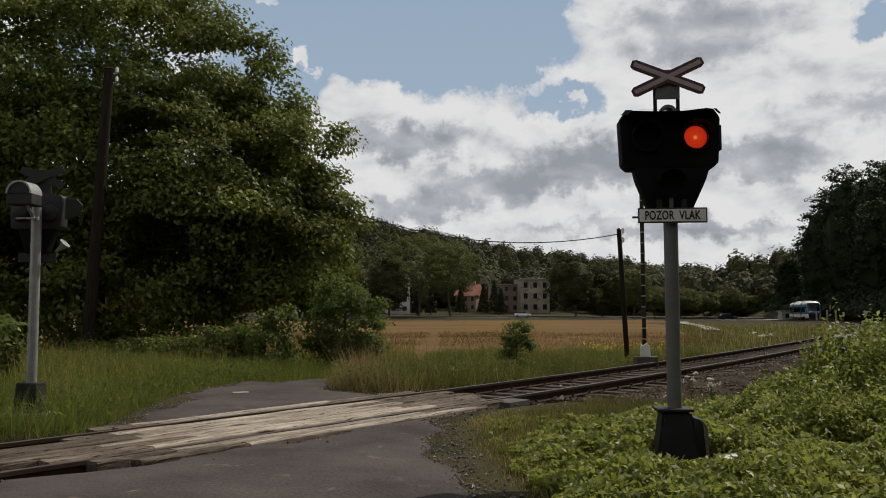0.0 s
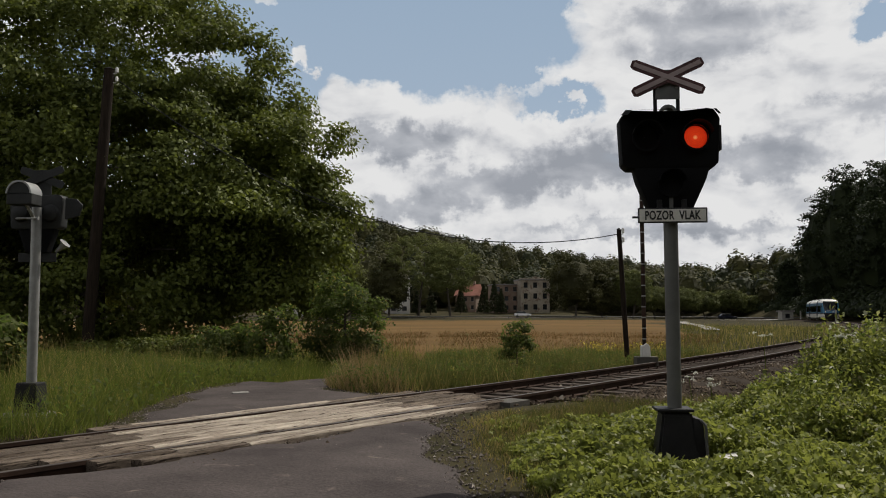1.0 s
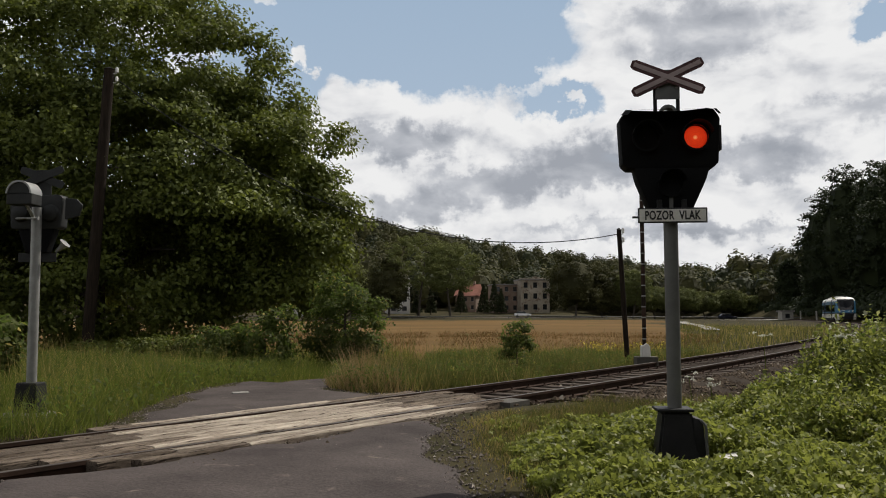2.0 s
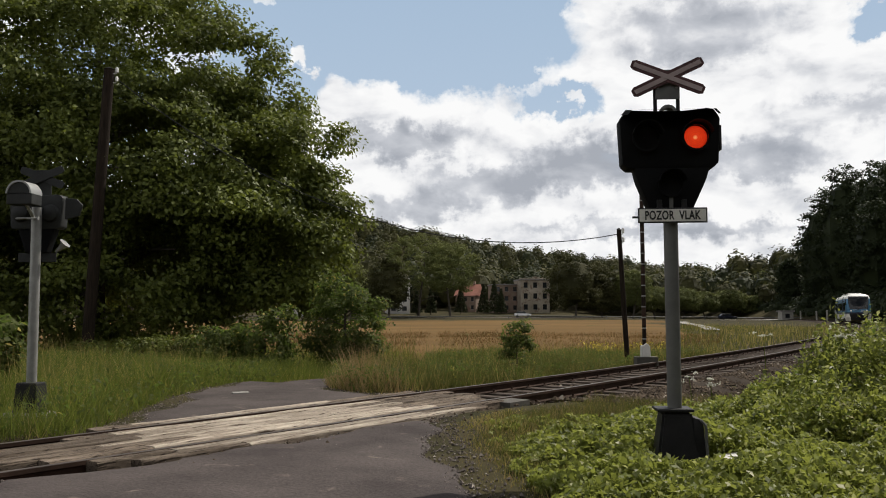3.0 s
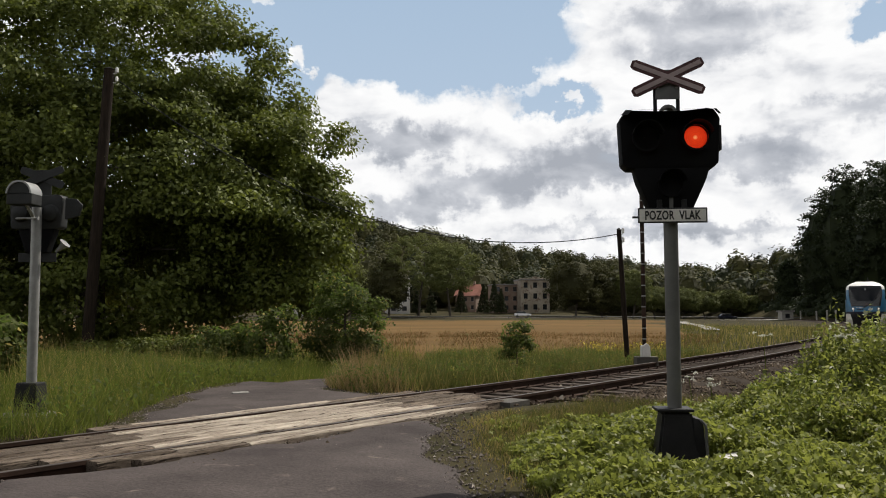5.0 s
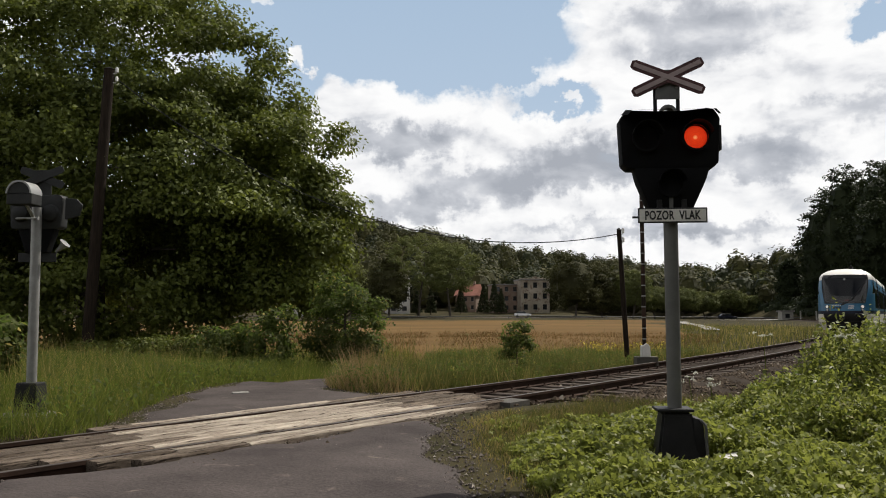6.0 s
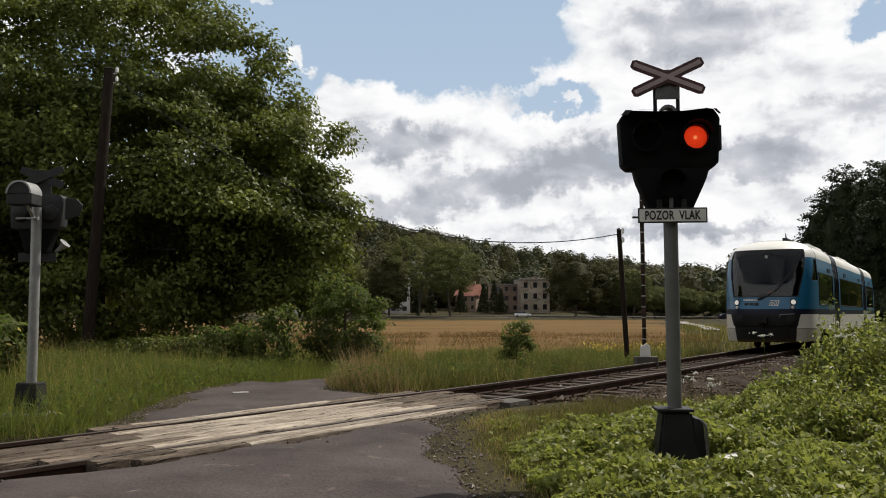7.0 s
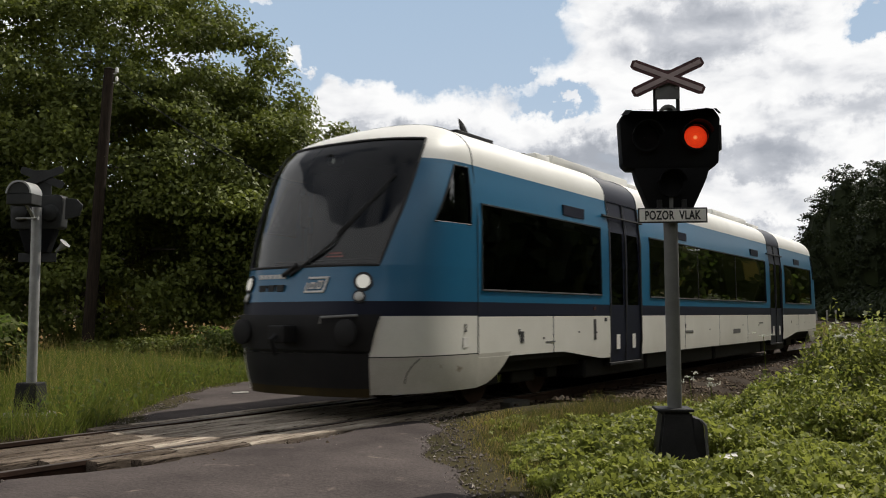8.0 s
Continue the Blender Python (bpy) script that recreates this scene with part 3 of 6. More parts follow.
def build_end(back):
    """One cab end of the railcar; back: the one that trails."""
    def tr(v):
        return Vector((-v.x, LT - v.y, v.z)) if back else v

    def P(z, phi, inset=0.0):
        return tr(nose_at(z, phi, inset))

    def span(name, z0, z1, nz, lo, hi, n, mat, label, inset=0.0, parent=None):
        """A skin of the nose between two heights and two edges, whose angles change with the height."""
        return grid_part(name, lambda z, k: P(z, lo(z) + (hi(z) - lo(z)) * k, inset), lin(z0, z1, nz), lin(0.0, 1.0, n), M[mat], parent or railcar, label)

    def PW(z):
        return 36.0 + 18.0 * (z - 1.76) / 1.57

    def CW(z):
        return 65.0 + 13.0 * (z - 2.29) / 0.72

    def edge_at(z):
        return float(np.interp(z, [0.3, 0.72, 0.98, 1.2], [32.5, 33.5, 37.0, 40.5]))

    fp = lin(-90, 90, 48)
    # apron and bumper, with its dusty lower lip
    span("apron_lip", 0.27, 0.37, 2, lambda z: -edge_at(z), edge_at, 24, "lip", "yellowish dusty lower edge of the apron")
    span("front_apron", 0.37, 0.76, 4, lambda z: -edge_at(z), edge_at, 24, "darkgrey", "black snow apron below the nose")
    span("apron_recess", 0.76, 0.8, 1, lambda z: -edge_at(z), edge_at, 24, "seam", "dark gap above the apron", 0.04)
    span("bumper", 0.8, 1.2, 5, lambda z: -edge_at(z), edge_at, 30, "darkgrey", "black bumper block", -0.03)
    for sg in (1, -1):
        def A(z, sg=sg):
            return sg * edge_at(z)

        def B(z, sg=sg):
            return sg * 90.0
        span("corner_skirt", 0.3, 0.715, 5, A, B, 20, "dirtycream", "grimy cream lower corner skirt")
        span("skirt_joint", 0.715, 0.727, 1, A, B, 20, "seam", "dark joint above the skirt", 0.006)
        span("corner_panel", 0.727, 1.18, 4, A, B, 20, "cream", "cream corner panel")
        span("corner_stripe", 1.18, 1.35, 2, A, B, 20, "navy", "dark navy stripe")
        seam_ = tube([P(z, sg * (52 + 9 * ((z - 0.42) / 0.28) ** 2), -0.001) for z in lin(0.42, 0.7, 6)], 0.005, 4)
        part("skirt_seam", seam_, M["seam"], railcar, "curved dark hatch joint")
    grid_part("nose_band", lambda z, p: P(z, p), lin(1.2, 1.35, 2), lin(-40.5, 40.5, 30), M["navy"], railcar, "dark band under the lamps")
    # blue nose with the windshield let in
    grid_part("nose_panel", lambda z, p: P(z, p), lin(1.35, 1.76, 6), fp, M["blue"], railcar, "teal-blue nose panel")
    for sg in (1, -1):
        def ws_edge(z, sg=sg):
            return sg * PW(z)

        def cw_edge(z, sg=sg):
            return sg * CW(z)

        def c_mid(z, sg=sg):
            return sg * 62.0

        def c_end(z, sg=sg):
            return sg * 88.0

        def full(z, sg=sg):
            return sg * 90.0
        span("cab_pillar", 1.76, 2.29, 6, ws_edge, c_mid, 12, "blue", "teal-blue cab pillar")
        span("cab_pillar", 2.29, 3.01, 9, ws_edge, cw_edge, 12, "blue", "teal-blue cab pillar")
        span("cab_side", 1.76, 2.29, 5, c_mid, full, 10, "blue", "teal-blue cab side")
        span("cab_side", 2.29, 3.01, 8, c_end, full, 2, "blue", "teal-blue cab side")
        span("cab_header", 3.01, 3.06, 1, ws_edge, full, 14, "blue", "teal-blue strip over the cab window")
        w = span("cab_window", 2.29, 3.01, 8, cw_edge, c_end, 8, "glass", "dark slanted cab side window", 0.02)
        fr_pts = [P(z, cw_edge(z), -0.003) for z in lin(2.29, 3.01, 5)] + [P(z, c_end(z), -0.003) for z in lin(3.01, 2.29, 5)] + [P(2.29, cw_edge(2.29), -0.003)]
        part("window_seal", tube(fr_pts, 0.011, 6), M["seam"], w, "black rubber seal")
        # mirror seen through the side window
        mr = box(sg * 1.2 - 0.05, sg * 1.2 + 0.05, 1.62, 1.72, 2.4, 2.85, 0.03)
        for v in mr.verts:
            v.co = tr(v.co)
        part("cab_mirror", mr, M["darkgrey"], w, "dark mirror behind the pane", True)
    ws = span("windshield", 1.76, 3.33, 18, lambda z: -PW(z), PW, 36, "windshield", "large raked dark windshield", 0.012)
    edge = [P(1.76, p, -0.002) for p in lin(-36, 36, 30)] + [P(z, PW(z), -0.002) for z in lin(1.8, 3.33, 14)] \
        + [P(3.33, p, -0.002) for p in lin(54, -54, 30)] + [P(z, -PW(z), -0.002) for z in lin(3.28, 1.76, 14)]
    part("windshield_seal", tube(edge, 0.016, 6), M["seam"], ws, "black rubber seal")
    # roof cap: white above the blue
    for sg in (1, -1):
        span("roof_corner", 3.06, 3.33, 6, lambda z, sg=sg: sg * PW(z), lambda z, sg=sg: sg * 90.0, 16, "roofwhite", "white roof corner")
    grid_part("roof_cap", lambda z, p: P(z, p), [3.33, 3.38, 3.42, 3.46, 3.5, 3.54, 3.58, 3.62, 3.65, 3.675, 3.69, 3.699], fp, M["roofwhite"], railcar, "white curved roof cap")
    # lamps
    for sx in (-1, 1):
        for zz, rr, mat, nm in ((1.57, 0.082, "headlight" if not back else "headglass", "headlight"), (1.40, 0.055, "headglass", "tail_lamp")):
            ph = sx * (28.7 if rr > 0.06 else 28.0)
            c = P(zz, ph, -0.012)
            nrm = (P(zz, ph + 2) - P(zz, ph - 2)).cross(P(zz + 0.05, ph) - P(zz - 0.05, ph)).normalized()
            if (c + nrm - Vector((0, LT / 2, 1.5))).length < (c - Vector((0, LT / 2, 1.5))).length:
                nrm = -nrm
            bz = tube([c - nrm * 0.06, c + nrm * 0.012], [rr * 1.35, rr * 1.35], 20)
            b = part("lamp_bezel", bz, M["seam"], railcar, "black lamp bezel", True)
            part(nm, tube([c, c + nrm * 0.02, c + nrm * 0.03], [rr, rr * 0.95, rr * 0.6], 20), M[mat], b, "round glowing headlight" if nm == "headlight" and not back else "clear lamp", True)
    if not back:
        # the upper lamp sits deep in a dark tube behind the glass
        c = P(3.1, 0, 0.04)
        hood = part("lamp_tube", ring(0, 3.1, 0.06, 0.075, c.y, c.y + 0.16, 20), M["darkgrey"], railcar, "dark lamp tube behind the windshield", True)
        part("top_lamp", disc(0, 3.1, 0.059, c.y + 0.1, c.y + 0.13, 20), M["headlight"], hood, "small round lamp behind the glass")
    # grille, number bars and operator mark as plain shapes
    g = None
    for k in range(3):
        x0 = -0.62 + k * 0.16
        g = box(x0, x0 + 0.13, -0.01, 0.03, 1.47, 1.55, 0.006, g)
    gr = part("grille", g, M["seam"], railcar, "small black grille slots")
    gr.matrix_basis = pose(0, 0.165, 0, 0, 0, -7) if not back else pose(0, LT - 0.165, 0, 0, 0, 173)
    n = None
    for k in range(6):
        x0 = -0.66 + k * 0.085
        n = box(x0, x0 + 0.06, -0.004, 0.01, 1.625, 1.675, 0.0, n)
    nb = part("number_bars", n, M["signwhite"], railcar, "row of pale lettering bars")
    nb.matrix_basis = pose(0, 0.2, 0, 0, 0, -7) if not back else pose(0, LT - 0.2, 0, 0, 0, 173)
    # operator mark: a slanted pale loop with two bowls
    lg = None
    for x0, x1, z0, z1 in ((0.0, 0.28, 0.165, 0.19), (0.0, 0.28, 0.0, 0.025), (0.0, 0.025, 0.025, 0.12), (0.255, 0.28, 0.025, 0.165), (0.05, 0.12, 0.105, 0.125), (0.05, 0.12, 0.045, 0.063),
                           (0.05, 0.07, 0.063, 0.105), (0.1, 0.12, 0.063, 0.105), (0.15, 0.22, 0.045, 0.063), (0.15, 0.22, 0.125, 0.143), (0.15, 0.17, 0.063, 0.125), (0.2, 0.22, 0.063, 0.125)):
        lg = box(x0, x1, -0.004, 0.012, z0, z1, 0.003, lg, 1)
    for v in lg.verts:
        v.co.x += 0.25 * (v.co.z - 0.09)
    ob = part("operator_mark", lg, M["signwhite"], railcar, "pale slanted mark on the nose")
    ob.matrix_basis = pose(0.18, 0.168, 1.45, -15, 0, 4) if not back else pose(-0.18, LT - 0.168, 1.45, -15, 0, 184)
    # wiper
    a, b = P(1.66, -1, -0.03), P(2.72, 33, -0.035)
    mid = P(2.0, 9, -0.03)
    wp = tube([a, mid, b], [0.018, 0.014, 0.008], 6)
    tube([P(1.66, -3, -0.04), P(1.78, 0, -0.04)], 0.03, 8, wp)
    c0, c1 = P(2.12, 11, -0.026), P(2.84, 36, -0.03)
    tube([c0, c1], 0.016, 5, wp)
    part("wiper", wp, M["seam"], ws, "black windshield wiper")
    # coupler and buffers
    bf = None
    for sx in (-0.8, 0.8):
        bf2 = tube([(sx, 0.45, 1.0), (sx, 0.16, 1.0)], 0.09, 14)
        tube([(sx, 0.16, 1.0), (sx, 0.13, 1.0), (sx, 0.115, 1.0)], [0.15, 0.15, 0.12], 18, bf2)
        for v in bf2.verts:
            v.co = tr(v.co)
        part("buffer", bf2, M["darkgrey"], railcar, "round black buffer", True)
    cp = box(-0.12, 0.12, -0.12, 0.2, 0.88, 1.08, 0.02)
    tube([(0, -0.05, 1.0), (0, -0.2, 0.92), (0, -0.12, 0.75)], 0.03, 6, cp)
    for v in cp.verts:
        v.co = tr(v.co)
    part("coupler", cp, M["darkgrey"], railcar, "black screw coupler")
    hb = tube([(0.5, 0.06, 1.1), (0.52, 0.05, 1.17), (0.92, 0.2, 1.19)], 0.014, 6)
    for v in hb.verts:
        v.co = tr(v.co)
    part("grab_bar", hb, M["silver"], railcar, "pale metal grab bar")
    # dashboard behind the glass
    db = box(-1.0, 1.0, 0.85, 1.45, 1.55, 1.88, 0.05)
    for v in db.verts:
        v.co = tr(v.co)
    part("dashboard", db, M["darkgrey"], railcar, "dark driver's console")
    if not back:
        dp = box(-0.05, 0.2, 0.8, 0.82, 1.9, 1.915)
        box(0.0, 0.18, 0.8, 0.82, 1.94, 1.955, 0, dp)
        part("display", dp, M["display"], railcar, "small red glowing display")
    bk = box(-1.3, 1.3, 1.95, 1.99, 0.7, 3.2)
    for v in bk.verts:
        v.co = tr(v.co)
    part("cab_bulkhead", bk, M["darkgrey"], railcar, "dark cab back wall")


build_end(False)
build_end(True)

D1, DW = 6.1, 1.41
WINS = ((2.02, 5.75), (D1 + DW + 0.45, LT - D1 - DW - 0.45), (LT - 5.75, LT - 2.02))
DOORS = ((D1, D1 + DW), (LT - D1 - DW, LT - D1))


def side_pt(sgn, u, z, inset=0.0):
    return Vector((sgn * (body_w(z) - inset), u, z))


for sgn in (1, -1):
    flip = sgn > 0
    # stretches between the doors
    for a, b in ((NOSE, D1), (D1 + DW, LT - D1 - DW), (LT - D1, LT - NOSE)):
        def F(u, z, sg=sgn):
            return side_pt(sg, u, z)
        w0, w1 = [w for w in WINS if a <= w[0] < b][0]
        low = 0.5
        # lower panels in separate flaps
        cuts = [a] + [a + (b - a) * q for q in ((0.5,) if b - a < 6 else (0.25, 0.5, 0.75))] + [b]
        for c0, c1 in zip(cuts, cuts[1:]):
            def low_at(u, short=b - a < 6, first=a < 5):
                """The lower edge: high behind the cab, sloping down to the doors."""
                d = u if first else LT - u
                return float(np.interp(d, [2.7, 4.3, 5.7], [0.66, 0.66, 0.5])) if short else low

            grid_part("side_flap", lambda u, k, sg=sgn: side_pt(sg, u, low_at(u) + (1.17 - low_at(u)) * k), lin(c0 + 0.012, c1 - 0.012, 6), lin(0, 1, 4), M["cream"], railcar,
                      "cream lower side flap", not flip)
        grid_part("side_stripe", F, [a, b], [1.18, 1.26, 1.35], M["navy"], railcar, "dark navy side stripe", not flip)
        grid_part("side_panel", F, [a, b], [1.35, 1.5], M["blue"], railcar, "teal-blue side panel", not flip)
        grid_part("side_panel", F, [a, b], [2.58, 2.7, 2.8, 2.9, 2.98, 3.06], M["blue"], railcar, "teal-blue side panel", not flip)
        grid_part("side_panel", F, [a, w0], [1.5, 2.0, 2.4, 2.58], M["blue"], railcar, "teal-blue side panel", not flip)
        grid_part("side_panel", F, [w1, b], [1.5, 2.0, 2.4, 2.58], M["blue"], railcar, "teal-blue side panel", not flip)
        n = 3 if w1 - w0 > 4 else 1
        for i in range(n):
            u0, u1 = w0 + (w1 - w0) * i / n + 0.012, w0 + (w1 - w0) * (i + 1) / n - 0.012
            pane = grid_part("side_window", lambda u, z, sg=sgn: side_pt(sg, u, z, 0.012), [u0, u1], [1.5, 1.9, 2.4, 2.58], M["glass"], railcar,
                             "dark tinted window pane", not flip)
        fr_ = tube([side_pt(sgn, w0, 1.5), side_pt(sgn, w1, 1.5), side_pt(sgn, w1, 2.58), side_pt(sgn, w0, 2.58), side_pt(sgn, w0, 1.5)], 0.016, 5)
        for i in range(1, n):
            u = w0 + (w1 - w0) * i / n
            tube([side_pt(sgn, u, 1.5, 0.01), side_pt(sgn, u, 2.58, 0.01)], 0.013, 4, fr_)
        part("window_frame", fr_, M["seam"], railcar, "black window frame")
        # panel joint at the ends, vents and fittings on the flaps
        sm = tube([side_pt(sgn, a + 0.01, z, -0.001) for z in (0.7, 1.3, 2.4, 3.06)], 0.007, 4)
        part("panel_joint", sm, M["seam"], railcar, "dark panel joint")
        for uu in ((4.4,) if a < 5 else (9.4, 15.2) if a < 12 else (LT - 4.4,)):
            vb = box(sgn * 1.428 - 0.012, sgn * 1.428 + 0.012, uu, uu + 0.75, 2.66, 2.82, 0.005)
            part("vent", vb, M["navy"], railcar, "dark vent grille")
        for q in (0.25, 0.42, 0.7, 0.86):
            uu = a + (b - a) * q
            zz = 0.85 + 0.08 * math.sin(q * 30)
            ft = box(sgn * 1.448 - 0.006, sgn * 1.448 + 0.006, uu, uu + 0.05, zz, zz + 0.025 + 0.05 * (q < 0.3))
            part("fitting", ft, M["seam"], railcar, "small dark hatch")
    # doors
    for a, b in DOORS:
        for c0, c1 in ((a, (a + b) / 2), ((a + b) / 2, b)):
            leaf = grid_part("door_leaf", lambda u, z, sg=sgn: side_pt(sg, u, z, 0.015), [c0 + 0.02, c1 - 0.02], [0.42, 0.8, 1.35], M["navy"], railcar,
                             "dark navy door leaf", not flip)
            grid_part("door_frame", lambda u, z, sg=sgn: side_pt(sg, u, z, 0.015), [c0 + 0.02, c0 + 0.1], [1.35, 2.0, 2.5, 3.06], M["navy"], leaf, "", not flip)
            grid_part("door_frame", lambda u, z, sg=sgn: side_pt(sg, u, z, 0.015), [c1 - 0.1, c1 - 0.02], [1.35, 2.0, 2.5, 3.06], M["navy"], leaf, "", not flip)
            grid_part("door_top", lambda u, z, sg=sgn: side_pt(sg, u, z, 0.015), [c0 + 0.1, c1 - 0.1], [2.55, 2.8, 3.06], M["navy"], leaf, "", not flip)
            grid_part("door_glass", lambda u, z, sg=sgn: side_pt(sg, u, z, 0.022), [c0 + 0.1, c1 - 0.1], [1.35, 2.0, 2.55], M["glass"], leaf, "dark door pane", not flip)
            ic = box(sgn * 1.436 - 0.004, sgn * 1.436 + 0.004, (c0 + c1) / 2 - 0.07, (c0 + c1) / 2 + 0.07, 0.62, 0.86)
            part("door_notice", ic, M["signwhite"], leaf, "small pale door notice")
        jn = tube([side_pt(sgn, (a + b) / 2, z, 0.005) for z in (0.42, 1.3, 2.4, 3.06)], 0.012, 4)
        for uu in (a, b):
            tube([side_pt(sgn, uu, z, 0.004) for z in (0.42, 1.3, 2.4, 3.06)], 0.02, 4, jn)
        part("door_seal", jn, M["seam"], railcar, "black door seal")
        st = tube([side_pt(sgn, a - 0.25, 2.8, -0.02), side_pt(sgn, b + 0.1, 2.8, -0.02)], 0.02, 5)
        part("door_rail", st, M["seam"], railcar, "dark rail over the door")
        stp = box(sgn * 1.38 - 0.1, sgn * 1.38 + 0.06, a, b, 0.36, 0.41, 0.01)
        part("door_step", stp, M["darkgrey"], railcar, "dark step below the door")

# roof: white, navy over the doors
ROOF_Z = [3.06, 3.12, 3.2, 3.28, 3.36, 3.44, 3.52, 3.58, 3.62, 3.65, 3.675, 3.69, 3.699]
ROOF = [(sg_ * body_w(z), z) for sg_, zz in ((1, ROOF_Z), (-1, ROOF_Z[::-1])) for z in zz]
for a, b, mat, lab in ((NOSE, D1, "roofwhite", "white roof section"), (D1, D1 + DW, "navy", "navy roof band over the doors"),
                       (D1 + DW, LT - D1 - DW, "roofwhite", "white roof section"), (LT - D1 - DW, LT - D1, "navy", "navy roof band over the doors"),
                       (LT - D1, LT - NOSE, "roofwhite", "white roof section")):
    grid_part("roof_section", lambda u, i: Vector((ROOF[i][0], u, ROOF[i][1])), [a, (a + b) / 2, b], list(range(len(ROOF))), M[mat], railcar, lab, True)
    sm = tube([Vector((x * 1.001, a, z + 0.001)) for x, z in ROOF], 0.008, 4)
    part("roof_joint", sm, M["seam"], railcar, "dark roof joint")
for a, b, h in ((5.0, 5.5, 0.08), (5.56, 8.9, 0.13), (9.0, 10.4, 0.07), (14.6, 17.8, 0.13), (17.9, 19.2, 0.07)):
    part("roof_box", box(-0.8, 0.7, a, b, 3.55, 3.7 + h, 0.05), M["roofwhite"], railcar, "low pale roof equipment box", True)
an = box(0.12, 0.28, 3.3, 4.35, 3.67, 3.9, 0.015)
part("antenna_base", an, M["darkgrey"], railcar, "dark antenna base")
fn_ = tube([Vector((0.2, 3.65 - 0.9 * k, 3.88 + 1.0 * k)) for k in (0, 0.05, 0.12, 0.18, 0.21)], [0.085, 0.09, 0.07, 0.035, 0.01], 12)
for v in fn_.verts:
    v.co.x = 0.2 + (v.co.x - 0.2) * 0.22
part("antenna_fin", fn_, M["darkgrey"], railcar, "dark antenna fin")
part("horn", box(0.45, 0.55, 4.85, 4.95, 3.64, 3.76, 0.02), M["seam"], railcar, "small black roof fitting")

# frame, floor, seats, bogies

part("underframe", box(-1.2, 1.2, 1.6, LT - 1.6, 0.42, 0.58, 0.02), M["darkgrey"], railcar, "black underframe")
part("floor", box(-1.38, 1.38, 1.9, LT - 1.9, 0.58, 0.66), M["darkgrey"], railcar, "dark saloon floor")
for a, b in ((5.4, D1 + DW + 0.5), (D1 + DW + 0.6, LT / 2 - 0.1), (LT / 2 + 0.1, LT - D1 - DW - 0.6), (LT - D1 - DW - 0.5, LT - 5.4)):
    part("engine_box", box(-1.3, 1.3, a, b, 0.2, 0.5, 0.04), M["darkgrey"], railcar, "black underfloor equipment box")
u = 2.7
while u < LT - 2.6:
    if not any(a - 0.4 < u < b + 0.2 for a, b in DOORS):
        for sx in (-0.9, 0.9):
            st = box(sx - 0.42, sx + 0.42, u, u + 0.45, 0.95, 1.1, 0.03)
            box(sx - 0.42, sx + 0.42, u + 0.4, u + 0.52, 1.05, 1.75, 0.04, st)
            box(sx - 0.3, sx + 0.3, u + 0.1, u + 0.3, 0.66, 0.96, 0.0, st)
            part("seat", st, M["seat"], railcar, "dark blue fabric seat")
    u += 0.9
for pv in (3.75, LT - 3.75):
    fb = None
    for sx in (-1.0, 1.0):
        fb = box(sx - 0.06, sx + 0.06, pv - 1.4, pv + 1.4, 0.42, 0.6, 0.02, fb)
        for du in (-0.9, 0.9):
            fb = box(sx - 0.1, sx + 0.1, pv + du - 0.16, pv + du + 0.16, 0.26, 0.5, 0.02, fb)
        fb = box(sx - 0.09, sx + 0.09, pv - 0.35, pv + 0.35, 0.24, 0.42, 0.03, fb)
    fb = box(-1.0, 1.0, pv - 0.2, pv + 0.2, 0.36, 0.5, 0.02, fb)
    bog = part("bogie", fb, M["darkgrey"], railcar, "black bogie frame")
    for du in (-0.9, 0.9):
        for sx in (-0.7525, 0.7525):
            s2 = 1 if sx > 0 else -1
            wh = tube([(sx - s2 * 0.07, pv + du, 0.388), (sx - s2 * 0.04, pv + du, 0.388), (sx - s2 * 0.035, pv + du, 0.388), (sx + s2 * 0.06, pv + du, 0.388)],
                      [0.405, 0.41, 0.385, 0.383], 28)
            tube([(sx, pv + du, 0.388), (sx + s2 * 0.12, pv + du, 0.388)], 0.1, 12, wh)
            part("wheel", wh, M["rust"], bog, "steel wheel", True)

# the lower skirt runs on behind the corner and ends in a curve
for end in (False, True):
    for sgn in (1, -1):
        def S(z, k, sg=sgn, e=end):
            ue = 1.9 + 0.85 * math.sqrt(max(0.0, (z - 0.3) / 0.415)) * k
            return Vector((sg * body_w(z), LT - ue if e else ue, z))
        grid_part("side_skirt", S, [0.3, 0.33, 0.38, 0.45, 0.55, 0.65, 0.715], lin(0, 1, 6), M["dirtycream"], railcar, "grimy cream lower skirt")

# class figure and small marks on the near side
letters("2", 0.13, M["letter"], pose(1.453, 1.62, 1.03, 90, 0, 90), railcar, "class_figure")
part("mark", box(1.44, 1.453, 1.56, 1.68, 0.8, 0.92, 0.002), M["signwhite"], railcar, "small square notice")
for a, z, w, h in ((3.0, 0.82, 0.1, 0.15), (3.75, 0.8, 0.3, 0.02), (5.42, 0.8, 0.09, 0.32), (5.85, 1.08, 0.1, 0.06), (9.9, 0.82, 0.5, 0.05), (13.4, 0.75, 0.6, 0.1), (15.8, 0.95, 0.4, 0.03)):
    part("mark", box(1.444, 1.456, a, a + w, z, z + h, 0.003), M["seam"] if w < 0.3 else M["greypole"], railcar, "small dark hatch or worn marking")
part("red_handle", box(1.444, 1.458, 5.42, 5.5, 1.26, 1.31, 0.003), M["signred"], railcar, "small red handle")


